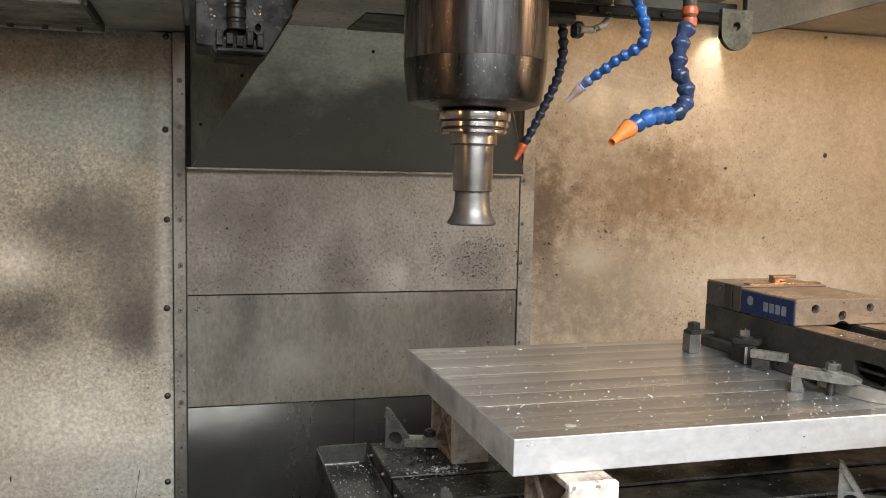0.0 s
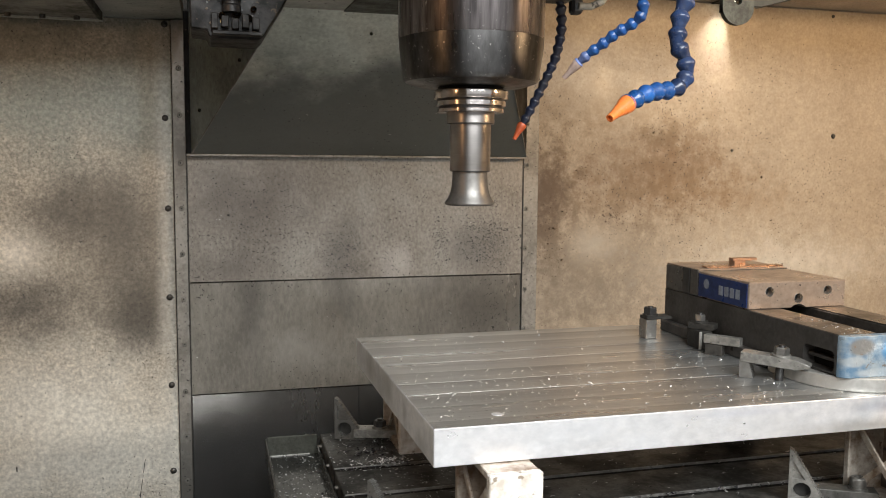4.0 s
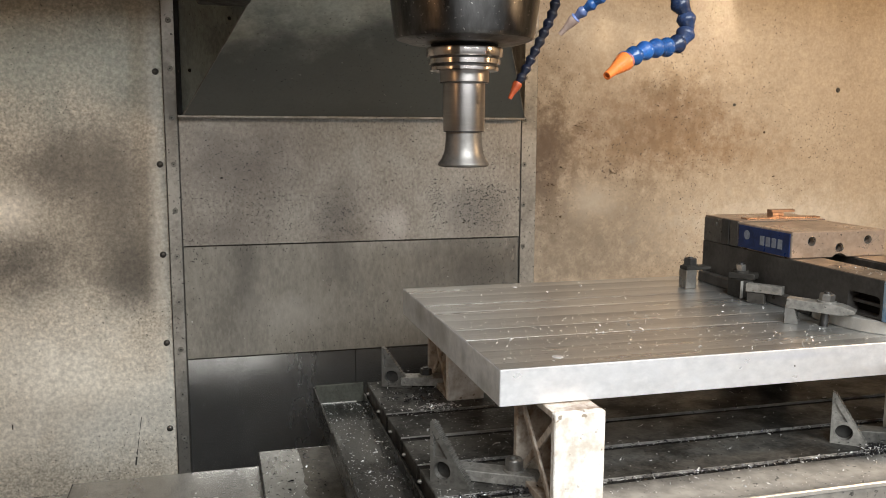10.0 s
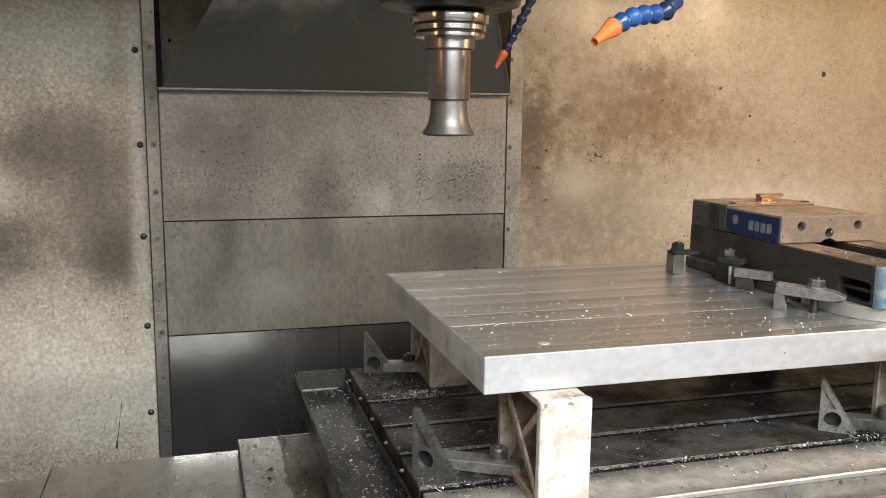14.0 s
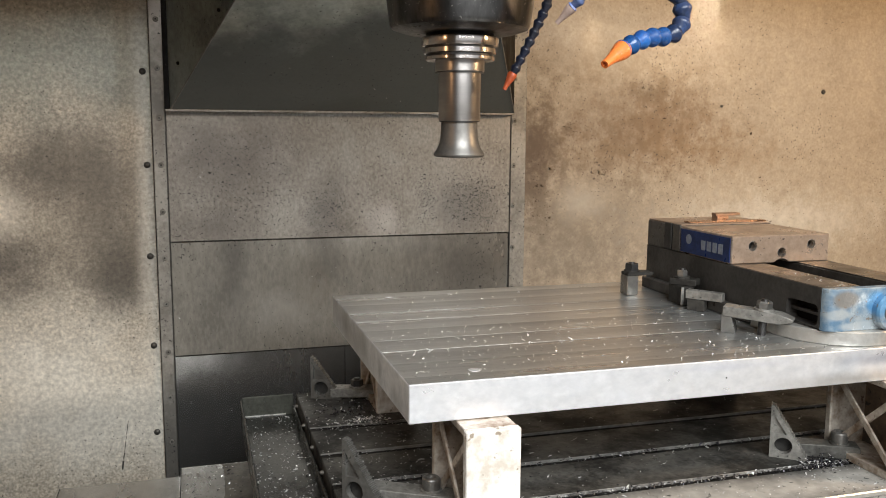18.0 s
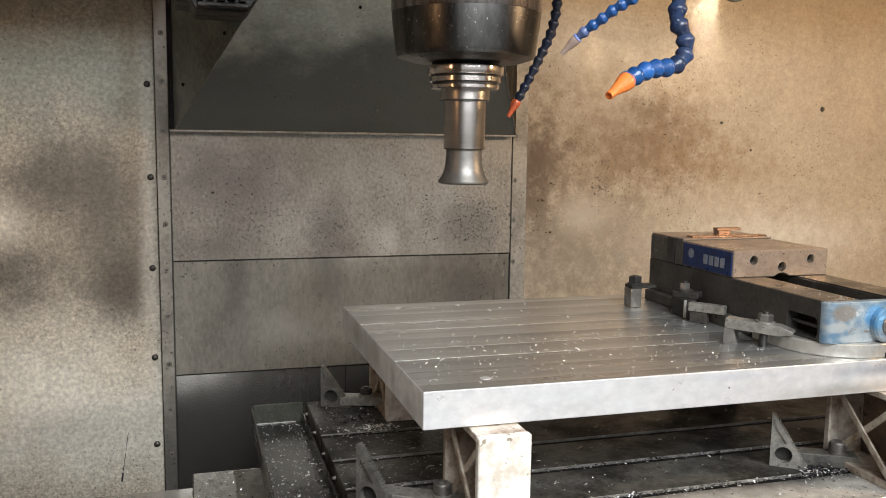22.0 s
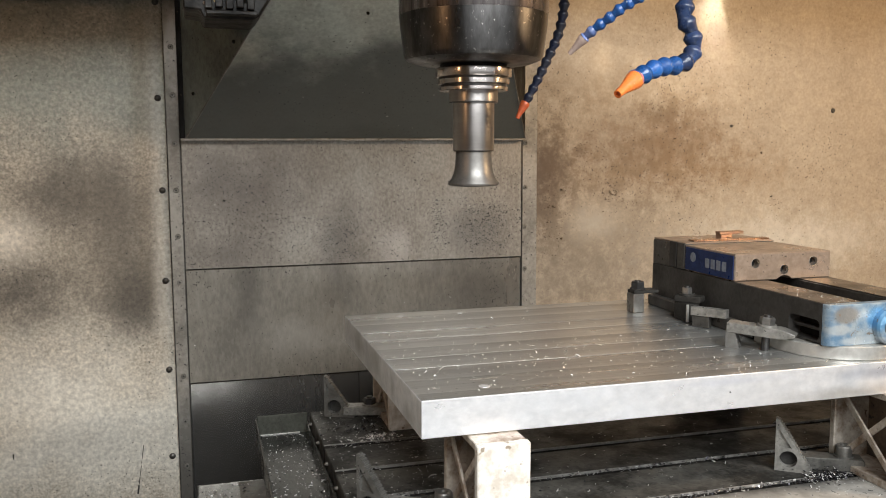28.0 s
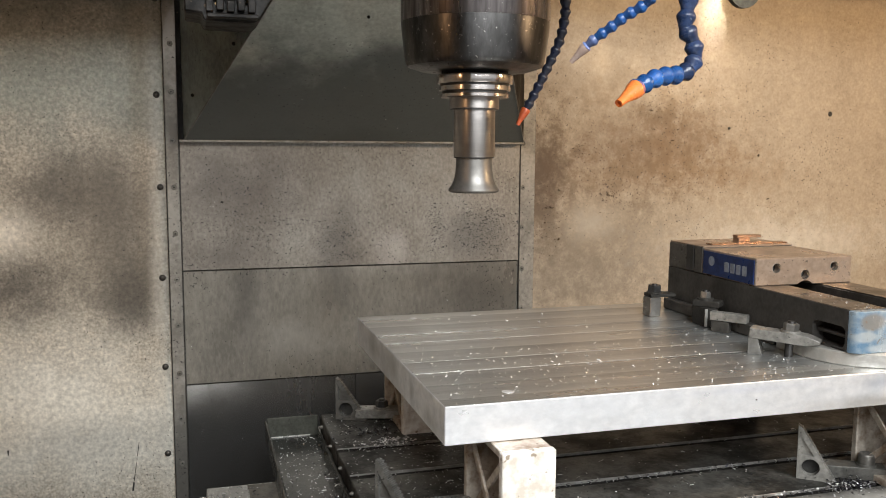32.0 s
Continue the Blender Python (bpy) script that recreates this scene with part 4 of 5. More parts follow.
part("cylinder", lathe([(0, 0), (0.012, 0), (0.0125, 0.008), (0.0105, 0.010), (0.0105, 0.013), (0.0125, 0.015), (0.0125, 0.026), (0.0105, 0.028), (0.0105, 0.031), (0.0125, 0.033), (0.0125, 0.05), (0, 0.05)], 20, Matrix.Translation((-0.250, 0.243, 0.44))), "clamp_dark", grip)
for x, z, r in ((-0.262, 0.436, 0.0045), (-0.243, 0.440, 0.0055), (-0.228, 0.434, 0.0045), (-0.222, 0.446, 0.004)):
    part("fitting", lathe([(r * 0.4, 0.004), (r * 0.8, 0.008), (r, 0.006), (r, 0.0)], 14, Matrix.Translation((x, 0.25, z)) @ pose(0, 0, 0, 90)), "brass", grip, "oily brass fitting")
rng = random.Random(77)
for k in range(34):
    x, z, r = rng.uniform(-0.292, -0.195), rng.uniform(0.425, 0.475), rng.uniform(0.0010, 0.0022)
    part("screw", hexagon(r * 2, 0.002, Matrix.Translation((x, 0.2505, z)) @ pose(0, 0, 0, 90)), rng.choice(("gripper", "rusty", "brass", "clamp_dark")), grip)
ON_HEAD.append(grip)

tray = thing("ceiling_duct", "dark oily duct under the soffit", "duct")
part("body", box(-0.90, -0.450, 0.36, 0.592, 0.4885, 0.5005, 0.002), "duct", tray)
part("rim", box(-0.90, -0.444, 0.592, 0.598, 0.4850, 0.5005, 0.001), "soffit", tray, "worn grey rim")
part("rim", box(-0.450, -0.444, 0.36, 0.592, 0.4870, 0.5005, 0.001), "head", tray)
for k in range(6):
    part("stud", hexagon(0.008, 0.006, Matrix.Translation((-0.48 - 0.05 * k, 0.57, 0.4885)) @ pose(0, 0, 0, 180)), "bolt", tray)

lamp = thing("strip_lamp", "small white strip lamp under the soffit", "lamp")
part("body", box(0.718, 0.7495, 0.626, 0.6675, 0.5905, 0.5935, 0.0006), "bracket", lamp)
part("diffuser", box(0.722, 0.747, 0.628, 0.644, 0.5890, 0.5905, 0.0), "glow", lamp)
# Plate added to cut the light pool off straight on the right.
part("side_shade", box(0.7478, 0.7490, 0.626, 0.6675, 0.560, 0.5905, 0.0003), "bracket", lamp)

# ---- machine table and what rides on it ----
ZT = -0.152
table = thing("machine_table", "oily cast-iron machine table with four slots", "machine table")
SLOTS = (-0.070, 0.0245, 0.116, 0.212)
edges = [-0.148] + [v for s in SLOTS for v in (s - 0.0065, s + 0.0065)] + [0.373]
for k in range(0, len(edges), 2):
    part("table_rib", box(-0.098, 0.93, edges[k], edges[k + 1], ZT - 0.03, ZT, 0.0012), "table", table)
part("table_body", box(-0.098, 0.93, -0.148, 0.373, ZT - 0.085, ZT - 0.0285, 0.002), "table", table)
for s in SLOTS:
    part("slot_fill", box(-0.097, 0.93, s - 0.0064, s + 0.0064, ZT - 0.02, ZT - 0.0035, 0.0), "grease", table, "packed black grease and chips")
for s in SLOTS[1:]:
    part("slot_plug", box(-0.0978, -0.070 + 0.2 * s, s - 0.0064, s + 0.0064, ZT - 0.029, ZT - 0.0012, 0.001), "grease", table, "chips and grease packed into the slot end")
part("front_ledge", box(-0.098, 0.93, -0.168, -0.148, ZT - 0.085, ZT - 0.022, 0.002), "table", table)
# Pale strips paint in the lit slot walls and front chamfer.
for s in SLOTS:
    part("slot_edge", box(-0.097, 0.93, s + 0.0064, s + 0.0073, ZT - 0.0034, ZT + 0.0003, 0.0002), "edge", table, "pale strip for the lit slot wall")
part("slot_edge", box(-0.097, 0.93, -0.1495, -0.1452, ZT - 0.006, ZT + 0.0003, 0.0012), "flange", table, "pale strip for the lit front chamfer")
ON_TABLE.append(table)

trough = thing("coolant_trough", "wet black steel coolant trough along the table's end", "trough")
part("trough_floor", box(-0.176, -0.100, -0.30, 0.385, -0.190, -0.186, 0.0004), "trough", trough)
part("side_rim", box(-0.1790, -0.176, -0.30, 0.389, -0.192, -0.159, 0.0010), "trough", trough)
# The water glint at the seam is built as a pale strip.
part("wet_seam", box(-0.172, -0.112, 0.3830, 0.385, -0.186, -0.1843, 0.0003), "flange", trough, "pale strip for the glint of the wet seam")
part("end_rim", box(-0.176, -0.100, 0.385, 0.389, -0.192, -0.156, 0.0012), "bracket", trough, "worn grey end rim")
part("inner_rim", box(-0.1035, -0.0995, -0.30, 0.3735, -0.19, -0.17, 0.001), "trough", trough)
for k in range(7):
    part("bolt_head", lathe([(0, 0.0036), (0.0014, 0.0032), (0.0024, 0.0016), (0.0026, -0.001)], 12, Matrix.Translation((-0.0990, 0.35 - 0.085 * k, -0.164)) @ pose(0, 0, 0, 0, -90)), "screw", trough)
ON_TABLE.append(trough)

cov = thing("way_cover", "brushed steel sliding way cover beside the table", "way cover", "way covers")
part("top_sheet", box(-0.265, 0.95, -0.75, 0.378, -0.2555, -0.2515, 0.0008), "cover", cov)
# Deep dark skirt, added out of view to keep light from the gap.
part("back_fold", box(-0.265, 0.95, 0.375, 0.378, -0.60, -0.2555, 0.0005), "head", cov, "unseen dark skirt added to block light")
# Thin brown sheet with a ragged left edge on the cover.
rng = random.Random(15)
pts = [(-0.09, -0.70), (-0.09, 0.374)]
for k in range(60):
    pts.append((-0.2075 + rng.gauss(0, 0.0012) + 0.002 * math.sin(k * 0.6), 0.374 - 1.074 * k / 59))
film_bm = prism(pts, 0.0004, None, 0)
film_bm.transform(Matrix(((1, 0, 0, 0), (0, 0, 1, 0), (0, 1, 0, -0.2514), (0, 0, 0, 1))))
bmesh.ops.recalc_face_normals(film_bm, faces=film_bm.faces)
part("oil_film", film_bm, "oil_film", cov, "thin brown sheet along the trough")
part("wiper", box(-0.2662, -0.265, -0.75, 0.379, -0.266, -0.2518, 0.0003), "rubber", cov)
ON_TABLE.append(cov)
for x0, x1, z, name in ((-0.475, 0.2, -0.2695, "way_cover"), (-0.70, 0.2, -0.2835, "way_cover"), (-1.05, 0.2, -0.2975, "way_cover")):
    c = thing(name, "brushed steel sliding way cover with dark wiper edge", "way cover", "way covers")
    part("top_sheet", box(x0, x1, -0.745, 0.372, z - 0.003, z, 0.0008), "cover", c)
    # Same added skirt, blocking light behind this cover.
    part("back_fold", box(x0, x1, 0.3695, 0.372, z - 0.33, z - 0.003, 0.0005), "head", c, "unseen dark skirt added to block light")
    part("wiper", box(x0 - 0.0012, x0, -0.745, 0.373, z - 0.0105, z - 0.0002, 0.0003), "rubber", c)

# thick aluminium plate on risers
plate = thing("fixture_plate", "thick milled aluminium plate with chips on top", "plate")
PX0, PX1, PY0, PY1 = -0.045, 0.86, -0.1115, 0.3475
body = part("plate_body", box(PX0, PX1, PY0, PY1, -0.0395, -0.0006, 0.0008), "plate_side", plate)
# milled passes, each a hair off the next
ys = [PY0 + 0.0012, -0.043, 0.013, 0.063, 0.112, 0.164, 0.212, 0.262, PY1 - 0.0012]
for k, (a, b) in enumerate(zip(ys, ys[1:])):
    lift = 0.00008 + 0.00010 * ((k * 5) % 3)
    band = prism([(a, -0.0012), (b, -0.0012), (b, -0.00005 - lift), (a + 0.0045, 0.0), (a, -lift)], PX1 - PX0 - 0.002, Matrix(((0, 1, 0, PX0 + 0.001), (1, 0, 0, 0), (0, 0, 1, 0), (0, 0, 0, 1))), 0)
    bmesh.ops.recalc_face_normals(band, faces=band.faces)
    part("milled_band", band, "plate", plate, "", False)
for x, y, r in ((0.032, -0.078, 0.0062), (0.032, 0.316, 0.0052), (0.125, 0.316, 0.004)):
    part("plug", lathe([(0, 0.0005), (r * 0.8, 0.0005), (r, 0.0001), (r, -0.001)], 24, Matrix.Translation((x, y, 0.0001))), "plate_side", plate, "bright plugged hole")
part("front_hole", lathe([(0, 0.0004), (0.0009, 0.0004), (0.0009, -0.001)], 12, Matrix.Translation((0.305, PY0, -0.02)) @ pose(0, 0, 0, 90)), "hole", plate)
ON_TABLE.append(plate)


def riser(front, label, web=True):
    r = thing("riser_block", label, "riser", "risers under the plate")
    w, d, h = 0.0555, 0.120, 0.1122
    part("end_plate", box(0, w, 0, 0.010, 0, h, 0.0012), front, r)
    part("end_plate", box(0, w, d - 0.009, d, 0, h, 0.0012), "brace", r)
    part("base_plate", box(0.001, w - 0.001, 0.010, d - 0.009, 0, 0.009, 0.0008), "brace", r)
    part("top_plate", box(0.001, w - 0.001, 0.010, d - 0.009, h - 0.008, h - 0.0003, 0.0008), "brace", r)
    for x in (0.003,):
        for s in (1, -1):
            a = Vector((x + (0.0 if s > 0 else 0.0035), 0.011, 0.011 if s > 0 else h - 0.011))
            b = Vector((a.x, d - 0.011, h - 0.011 if s > 0 else 0.011))
            L = (b - a).length
            part("brace", box(-0.0016, 0.0016, -0.004, 0.004, 0, L, 0.0005, Matrix.Translation(a) @ Matrix.Rotation(-math.atan2(b.y - a.y, b.z - a.z), 4, "X")), "brace", r)
    if web:
        part("web", box(w - 0.0045, w - 0.002, 0.010, d - 0.009, 0.009, h - 0.008, 0.0), "rusty", r, "rust-brown back plate")
    return r


for x, y, front, label in ((0.002, -0.146, "riser", "welded riser with rust-flecked whitewashed end plate and crossed braces"), (0.511, -0.146, "riser", "welded riser with rust-flecked whitewashed end plate and crossed braces"),
                           (0.0, 0.250, "riser", "pale welded riser with crossed braces at the back"), (0.511, 0.225, "brace", "bare steel welded riser with crossed braces")):
    r = riser(front, label, y < 0)
    r.matrix_basis = Matrix.Translation((x, y, ZT))
    ON_TABLE.append(r)


# serrated step blocks, strap clamps, studs
def step_block(b=0.046, h=0.066, d=0.020, teeth=17, mat="clamp"):
    s = thing("step_block", "triangular serrated steel step block with a round hole", "step block", "step blocks on the table")
    pts = [(0, 0), (b, 0), (b, 0.004)]
    run = Vector((0.004 - b, h - 0.004))
    inward = Vector((-run.y, run.x)) / run.length * 0.0016
    for k in range(teeth):
        for f, deep in ((0.05, 0), (0.5, 0), (0.62, 1), (0.93, 1)):
            q = Vector((b, 0.004)) + run * ((k + f) / teeth) + inward * deep
            pts.append((q.x, q.y))
    pts += [(0, h)]
    bd = part("block", prism(pts, d, None, 0), mat, s, "", False)
    cut = bmesh.new()
    join(cut, lathe([(0, -0.05), (0.0104, -0.05), (0.0104, 0.05), (0, 0.05)], 28, Matrix.Translation((0.0155, 0, 0.0155)) @ pose(0, 0, 0, 90)))
    join(cut, prism([(0.0040, 0.030), (b * 0.44, 0.030), (0.0040, h * 0.80)], 0.0045, Matrix.Translation((0, -0.001, 0)), 0))
    bmesh.ops.recalc_face_normals(cut, faces=cut.faces)
    punch(bd, part("cut", cut, "hole", smooth=False))
    # A dark disc stands in for the shade inside the hole.
    part("blind_end", lathe([(0, -0.0006), (0.0102, -0.0006), (0.0102, 0.0006), (0, 0.0006)], 28, Matrix.Translation((0.0155, d - 0.002, 0.0155)) @ pose(0, 0, 0, 90)), "hole", s)
    return s


def strap_clamp(name, L, w, t, label, mat="clamp", stud_x=0.6, stud_z=0.045, toe=0.014, nut_mat="clamp", cap=False, af=0.016):
    """A strap along +x with its stud, washer and nut; its toe at +x."""
    s = thing(name, label, "clamp", "clamps")
    part("strap", prism([(0, 0), (L - toe, 0), (L, t * 0.35), (L, t * 0.62), (L - toe, t), (0, t)], w, Matrix.Translation((0, -w / 2, 0)), 0.0008), mat, s)
    x = L * stud_x
    part("stud", lathe([(0, -stud_z), (0.005, -stud_z), (0.005, t + 0.010), (0.004, t + 0.011 if cap else t + 0.014), (0, t + 0.011 if cap else t + 0.014)], 14, Matrix.Translation((x, 0, 0))), "clamp_dark", s)
    part("washer", lathe([(0, t), (0.0115, t), (0.0115, t + 0.0025), (0, t + 0.0025)], 24, Matrix.Translation((x, 0, 0))), mat, s)
    if cap:
        part("nut", lathe([(0, 0), (0.0095, 0), (0.0098, 0.002), (0.0098, 0.011), (0.0085, 0.0125), (0.005, 0.0125), (0.005, 0.010), (0, 0.010)], 24, Matrix.Translation((x, 0, t + 0.0025))), nut_mat, s)
    else:
        part("nut", hexagon(af, 0.010 if af > 0.018 else 0.009, Matrix.Translation((x, 0, t + 0.0025))), nut_mat, s)
    return s


sb = step_block(0.050, 0.0705, 0.010, 20, "clamp_oily")
sb.matrix_basis = Matrix.Translation((-0.0945, -0.019, ZT)) @ pose(0, 0, 0, 0, 0, -44)
ON_TABLE.append(sb)
sb = step_block(0.046, 0.062, 0.011, 15, "clamp_oily")
sb.matrix_basis = Matrix.Translation((-0.079, 0.345, ZT)) @ pose(0, 0, 0, 0, 0, -24)
ON_TABLE.append(sb)
sb = step_block(0.043, 0.066, 0.013, 19, "clamp_worn")
sb.matrix_basis = Matrix.Translation((0.4285, -0.030, ZT)) @ pose(0, 0, 0, 0, 0, -38)
ON_TABLE.append(sb)
sc = strap_clamp("strap_clamp", 0.096, 0.026, 0.0125, "oily steel strap clamp holding a riser foot", "clamp_worn", 0.70, 0.004, 0.004, "clamp", True)
sc.matrix_basis = Matrix.Translation((-0.062, -0.012, ZT + 0.0012)) @ pose(0, 0, 0, 0, 0, -30)
ON_TABLE.append(sc)
sc = strap_clamp("strap_clamp", 0.096, 0.026, 0.0125, "oily steel strap clamp with a dark nut", "clamp_worn", 0.40, 0.007, 0.004, "clamp_dark")
sc.matrix_basis = Matrix.Translation((-0.050, 0.340, ZT + 0.004)) @ pose(0, 0, 0, 0, 0, -14)
ON_TABLE.append(sc)
sc = strap_clamp("strap_clamp", 0.090, 0.024, 0.0155, "oily steel strap clamp beside a chip heap", "clamp_oily", 0.75, 0.008, 0.001, "clamp", True)
sc.matrix_basis = Matrix.Translation((0.4527, -0.0195, ZT + 0.0005)) @ pose(0, 0, 0, 0, 0, -28)
ON_TABLE.append(sc)

# ---- machine vise ----
vise = thing("machine_vise", "dark cast-iron machine vise with blue painted front end", "vise")
VX0, VX1 = 0.445, 0.599
bed = prism([(-0.0815, 0.018), (-0.0815, 0.0655), (0.308, 0.0655), (0.308, 0.0), (-0.055, 0.0), (-0.055, 0.018)], 0.053, Matrix.Rotation(radians(90), 4, "Z") @ Matrix.Scale(1, 4), 0.0006)
bed.transform(Matrix.Translation((VX0 + 0.053, 0, 0)))
bl = part("bed_rail", bed, "vise", vise)
cut = box(0.40, 0.60, -0.0785, -0.024, 0.0200, 0.0450, 0.0)
bmesh.ops.bevel(cut, geom=[e for e in cut.edges if abs(e.verts[0].co.x - e.verts[1].co.x) > 0.1], offset=0.0070, segments=5, affect="EDGES", profile=0.5)
punch(bl, part("cut", cut, "hole"))
bed2 = box(VX1 - 0.050, VX1 + 0.001, -0.0815, 0.308, 0.0, 0.0655, 0.002)
part("bed_rail", bed2, "vise", vise)
part("bed_floor", box(VX0 + 0.053, VX1 - 0.05, -0.06, 0.30, 0.0, 0.028, 0.001), "vise", vise)
# Black plate added behind the slot as its inner shade.
part("slot_web", box(VX0 + 0.016, VX0 + 0.022, -0.0800, -0.022, 0.0185, 0.0465, 0.0005), "grease", vise, "black plate for the shade inside the rail slot")
part("slot_rib", box(VX0 + 0.007, VX0 + 0.016, -0.0790, -0.0235, 0.0305, 0.0350, 0.0008), "vise", vise)
part("rail_top", box(VX0 + 0.001, VX0 + 0.0525, -0.0830, 0.204, 0.0655, 0.0662, 0.0003), "rail_steel", vise, "ground steel bed top")
part("rail_top", box(VX1 - 0.0495, VX1 - 0.001, -0.0830, 0.204, 0.0655, 0.0662, 0.0003), "rail_steel", vise, "ground steel bed top")
# front end: blue paint and screw boss
pts = [(VX0 - 0.0003, -0.0818)]
for cx, a0 in ((VX0 + 0.0112, 180), (VX1 - 0.0115, 270)):
    pts += [(cx + 0.0115 * math.cos(radians(a0 + 10 * k)), -0.0830 + 0.0115 * math.sin(radians(a0 + 10 * k))) for k in range(10)]
pts.append((VX1, -0.0818))
fe = prism(pts, 0.0491, None, 0)
fe.transform(Matrix(((1, 0, 0, 0), (0, 0, 1, 0), (0, 1, 0, 0.0165), (0, 0, 0, 1))))
bmesh.ops.recalc_face_normals(fe, faces=fe.faces)
bevel(fe, 0.0010, 60)
part("front_end", fe, "blue", vise, "worn pale blue painted front end")
boss = part("screw_boss", lathe([(0.011, 0), (0.0225, 0), (0.0225, 0.012), (0.0205, 0.0145), (0.0125, 0.0145), (0.0115, 0.010), (0.011, 0)], 40, Matrix.Translation((0.5275, -0.090, 0.038)) @ pose(0, 0, 0, 90)), "blue", vise)
part("bearing", lathe([(0.0098, 0.0), (0.0135, 0.0), (0.0135, 0.0155), (0.0128, 0.0165), (0.0098, 0.0165)], 36, Matrix.Translation((0.5275, -0.090, 0.038)) @ pose(0, 0, 0, 90)), "clamp", vise)
part("lead_screw", lathe([(0, 0), (0.0098, 0), (0.0098, 0.022), (0.0080, 0.0245), (0.0080, 0.062), (0.0070, 0.064), (0, 0.064)], 30, Matrix.Translation((0.5275, -0.090, 0.038)) @ pose(0, 0, 0, 90)), "bright", vise, "bright lead screw end")
# rounded base flange
pts = []
for cx, a0, a1 in ((0.5, 180, 270), (0.56, 270, 360)):
    for k in range(9):
        a = radians(a0 + (a1 - a0) * k / 8)
        pts.append((cx + 0.072 * math.cos(a), -0.028 + 0.078 * math.sin(a)))
pts += [(0.632, 0.02), (0.428, 0.02)]
flg = prism(pts, 0.0165, None, 0.0012)
flg.transform(Matrix(((1, 0, 0, 0), (0, 0, 1, 0), (0, 1, 0, 0), (0, 0, 0, 1))))
bmesh.ops.recalc_face_normals(flg, faces=flg.faces)
part("base_flange", flg, "flange", vise, "machined rounded base flange")
part("keyway", box(0.520, 0.534, -0.1066, -0.104, 0.0002, 0.006, 0.0), "hole", vise)
part("side_ledge", box(VX0 - 0.012, VX0, 0.03, 0.30, 0.0002, 0.017, 0.0015), "vise", vise)
# jaws
mj = part("movable_jaw", box(VX0, VX1, 0.0895, 0.214, 0.0664, 0.1035, 0.0012), "vise_top", vise, "ground steel movable jaw")
cut = bmesh.new()
for x, z in ((0.4772, 0.090), (0.5234, 0.080), (0.570, 0.090)):
    join(cut, lathe([(0, -0.02), (0.0062, -0.02), (0.0062, 0.02), (0, 0.02)], 24, Matrix.Translation((x, 0.09, z)) @ pose(0, 0, 0, 90)))
punch(mj, part("cut", cut, "hole"))
punch(mj, part("cut", lathe([(0, -0.03), (0.0165, -0.03), (0.0165, 0.03), (0, 0.03)], 36, Matrix.Translation((0.524, 0.09, 0.0555)) @ pose(0, 0, 0, 90)), "hole"))
for x, z in ((0.4772, 0.090), (0.5234, 0.080), (0.570, 0.090)):
    part("bore", lathe([(0, 0.0), (0.006, 0.0), (0.006, 0.003), (0, 0.003)], 20, Matrix.Translation((x, 0.103, z)) @ pose(0, 0, 0, 90)), "hole", mj)
    part("countersink", lathe([(0.0052, -0.0030), (0.0064, 0.0003), (0.0069, 0.0002), (0.0062, -0.0032)], 24, Matrix.Translation((x, 0.0895, z)) @ pose(0, 0, 0, 90)), "jaw", mj, "bright countersink")
part("jaw_plate", box(VX0 - 0.001, VX1, 0.2145, 0.2345, 0.0664, 0.1055, 0.0008), "jaw_grey", vise)
part("jaw_plate", box(VX0 - 0.001, VX1, 0.2375, 0.2570, 0.0664, 0.1055, 0.0008), "vise", vise)
part("fixed_jaw", box(VX0, VX1, 0.2575, 0.3075, 0.0655, 0.1035, 0.0012), "jaw_grey", vise)
part("fixed_jaw_top", box(VX0 + 0.001, VX1 - 0.001, 0.2145, 0.3065, 0.1037, 0.1062, 0.0006), "vise_top", vise)
lab = part("side_label", box(VX0 - 0.0012, VX0 + 0.0002, 0.0925, 0.2110, 0.0680, 0.1010, 0.0003), "label", vise, "dark blue maker's label")
bm = bmesh.new()
for k in range(4):
    y = 0.158 - 0.0135 * k
    box(VX0 - 0.0016, VX0 - 0.0012, y - 0.0095, y, 0.077, 0.0905, 0, None, bm)
part("label_bar", bm, "ink", lab, "pale plain bars")
part("label_mark", lathe([(0, 0.0004), (0.007, 0.0004), (0.007, 0)], 20, Matrix.Translation((VX0 - 0.0012, 0.190, 0.088)) @ pose(0, 0, 0, 0, -90)), "ink", lab, "pale round mark")
ON_TABLE.append(vise)

cb = thing("copper_strip", "thin copper strip lying on the vise jaws", "strip")
part("strip", box(0.466, 0.598, 0.224, 0.240, 0.1063, 0.1088, 0.0004), "copper", cb)
ON_TABLE.append(cb)
cb = thing("copper_block", "small bright copper block on the vise", "block")
part("block", box(0.525, 0.545, 0.243, 0.258, 0.1063, 0.1140, 0.0006), "copper", cb)
part("top_bar", box(0.523, 0.566, 0.244, 0.256, 0.1140, 0.1182, 0.0006), "copper", cb)
ON_TABLE.append(cb)

# clamps at the vise
c1 = strap_clamp("strap_clamp", 0.080, 0.022, 0.0125, "grey steel strap clamp on the vise flange", "clamp_worn", 0.57, 0.020, 0.016, "clamp")
c1.matrix_basis = Matrix.Translation((0.381, 0.008, 0.0200)) @ pose(0, 0, 0, 0, 3, -46)
ON_TABLE.append(c1)
s1 = thing("step_block", "small serrated steel step block under a clamp", "step block", "step blocks at the vise")
part("block", prism([(0, 0), (0.017, 0), (0.015, 0.004), (0.0165, 0.004), (0.0135, 0.009), (0.015, 0.009), (0.012, 0.014), (0.0135, 0.014), (0.010, 0.0225), (0, 0.0225)], 0.022, None, 0.0002), "clamp", s1, "", False)
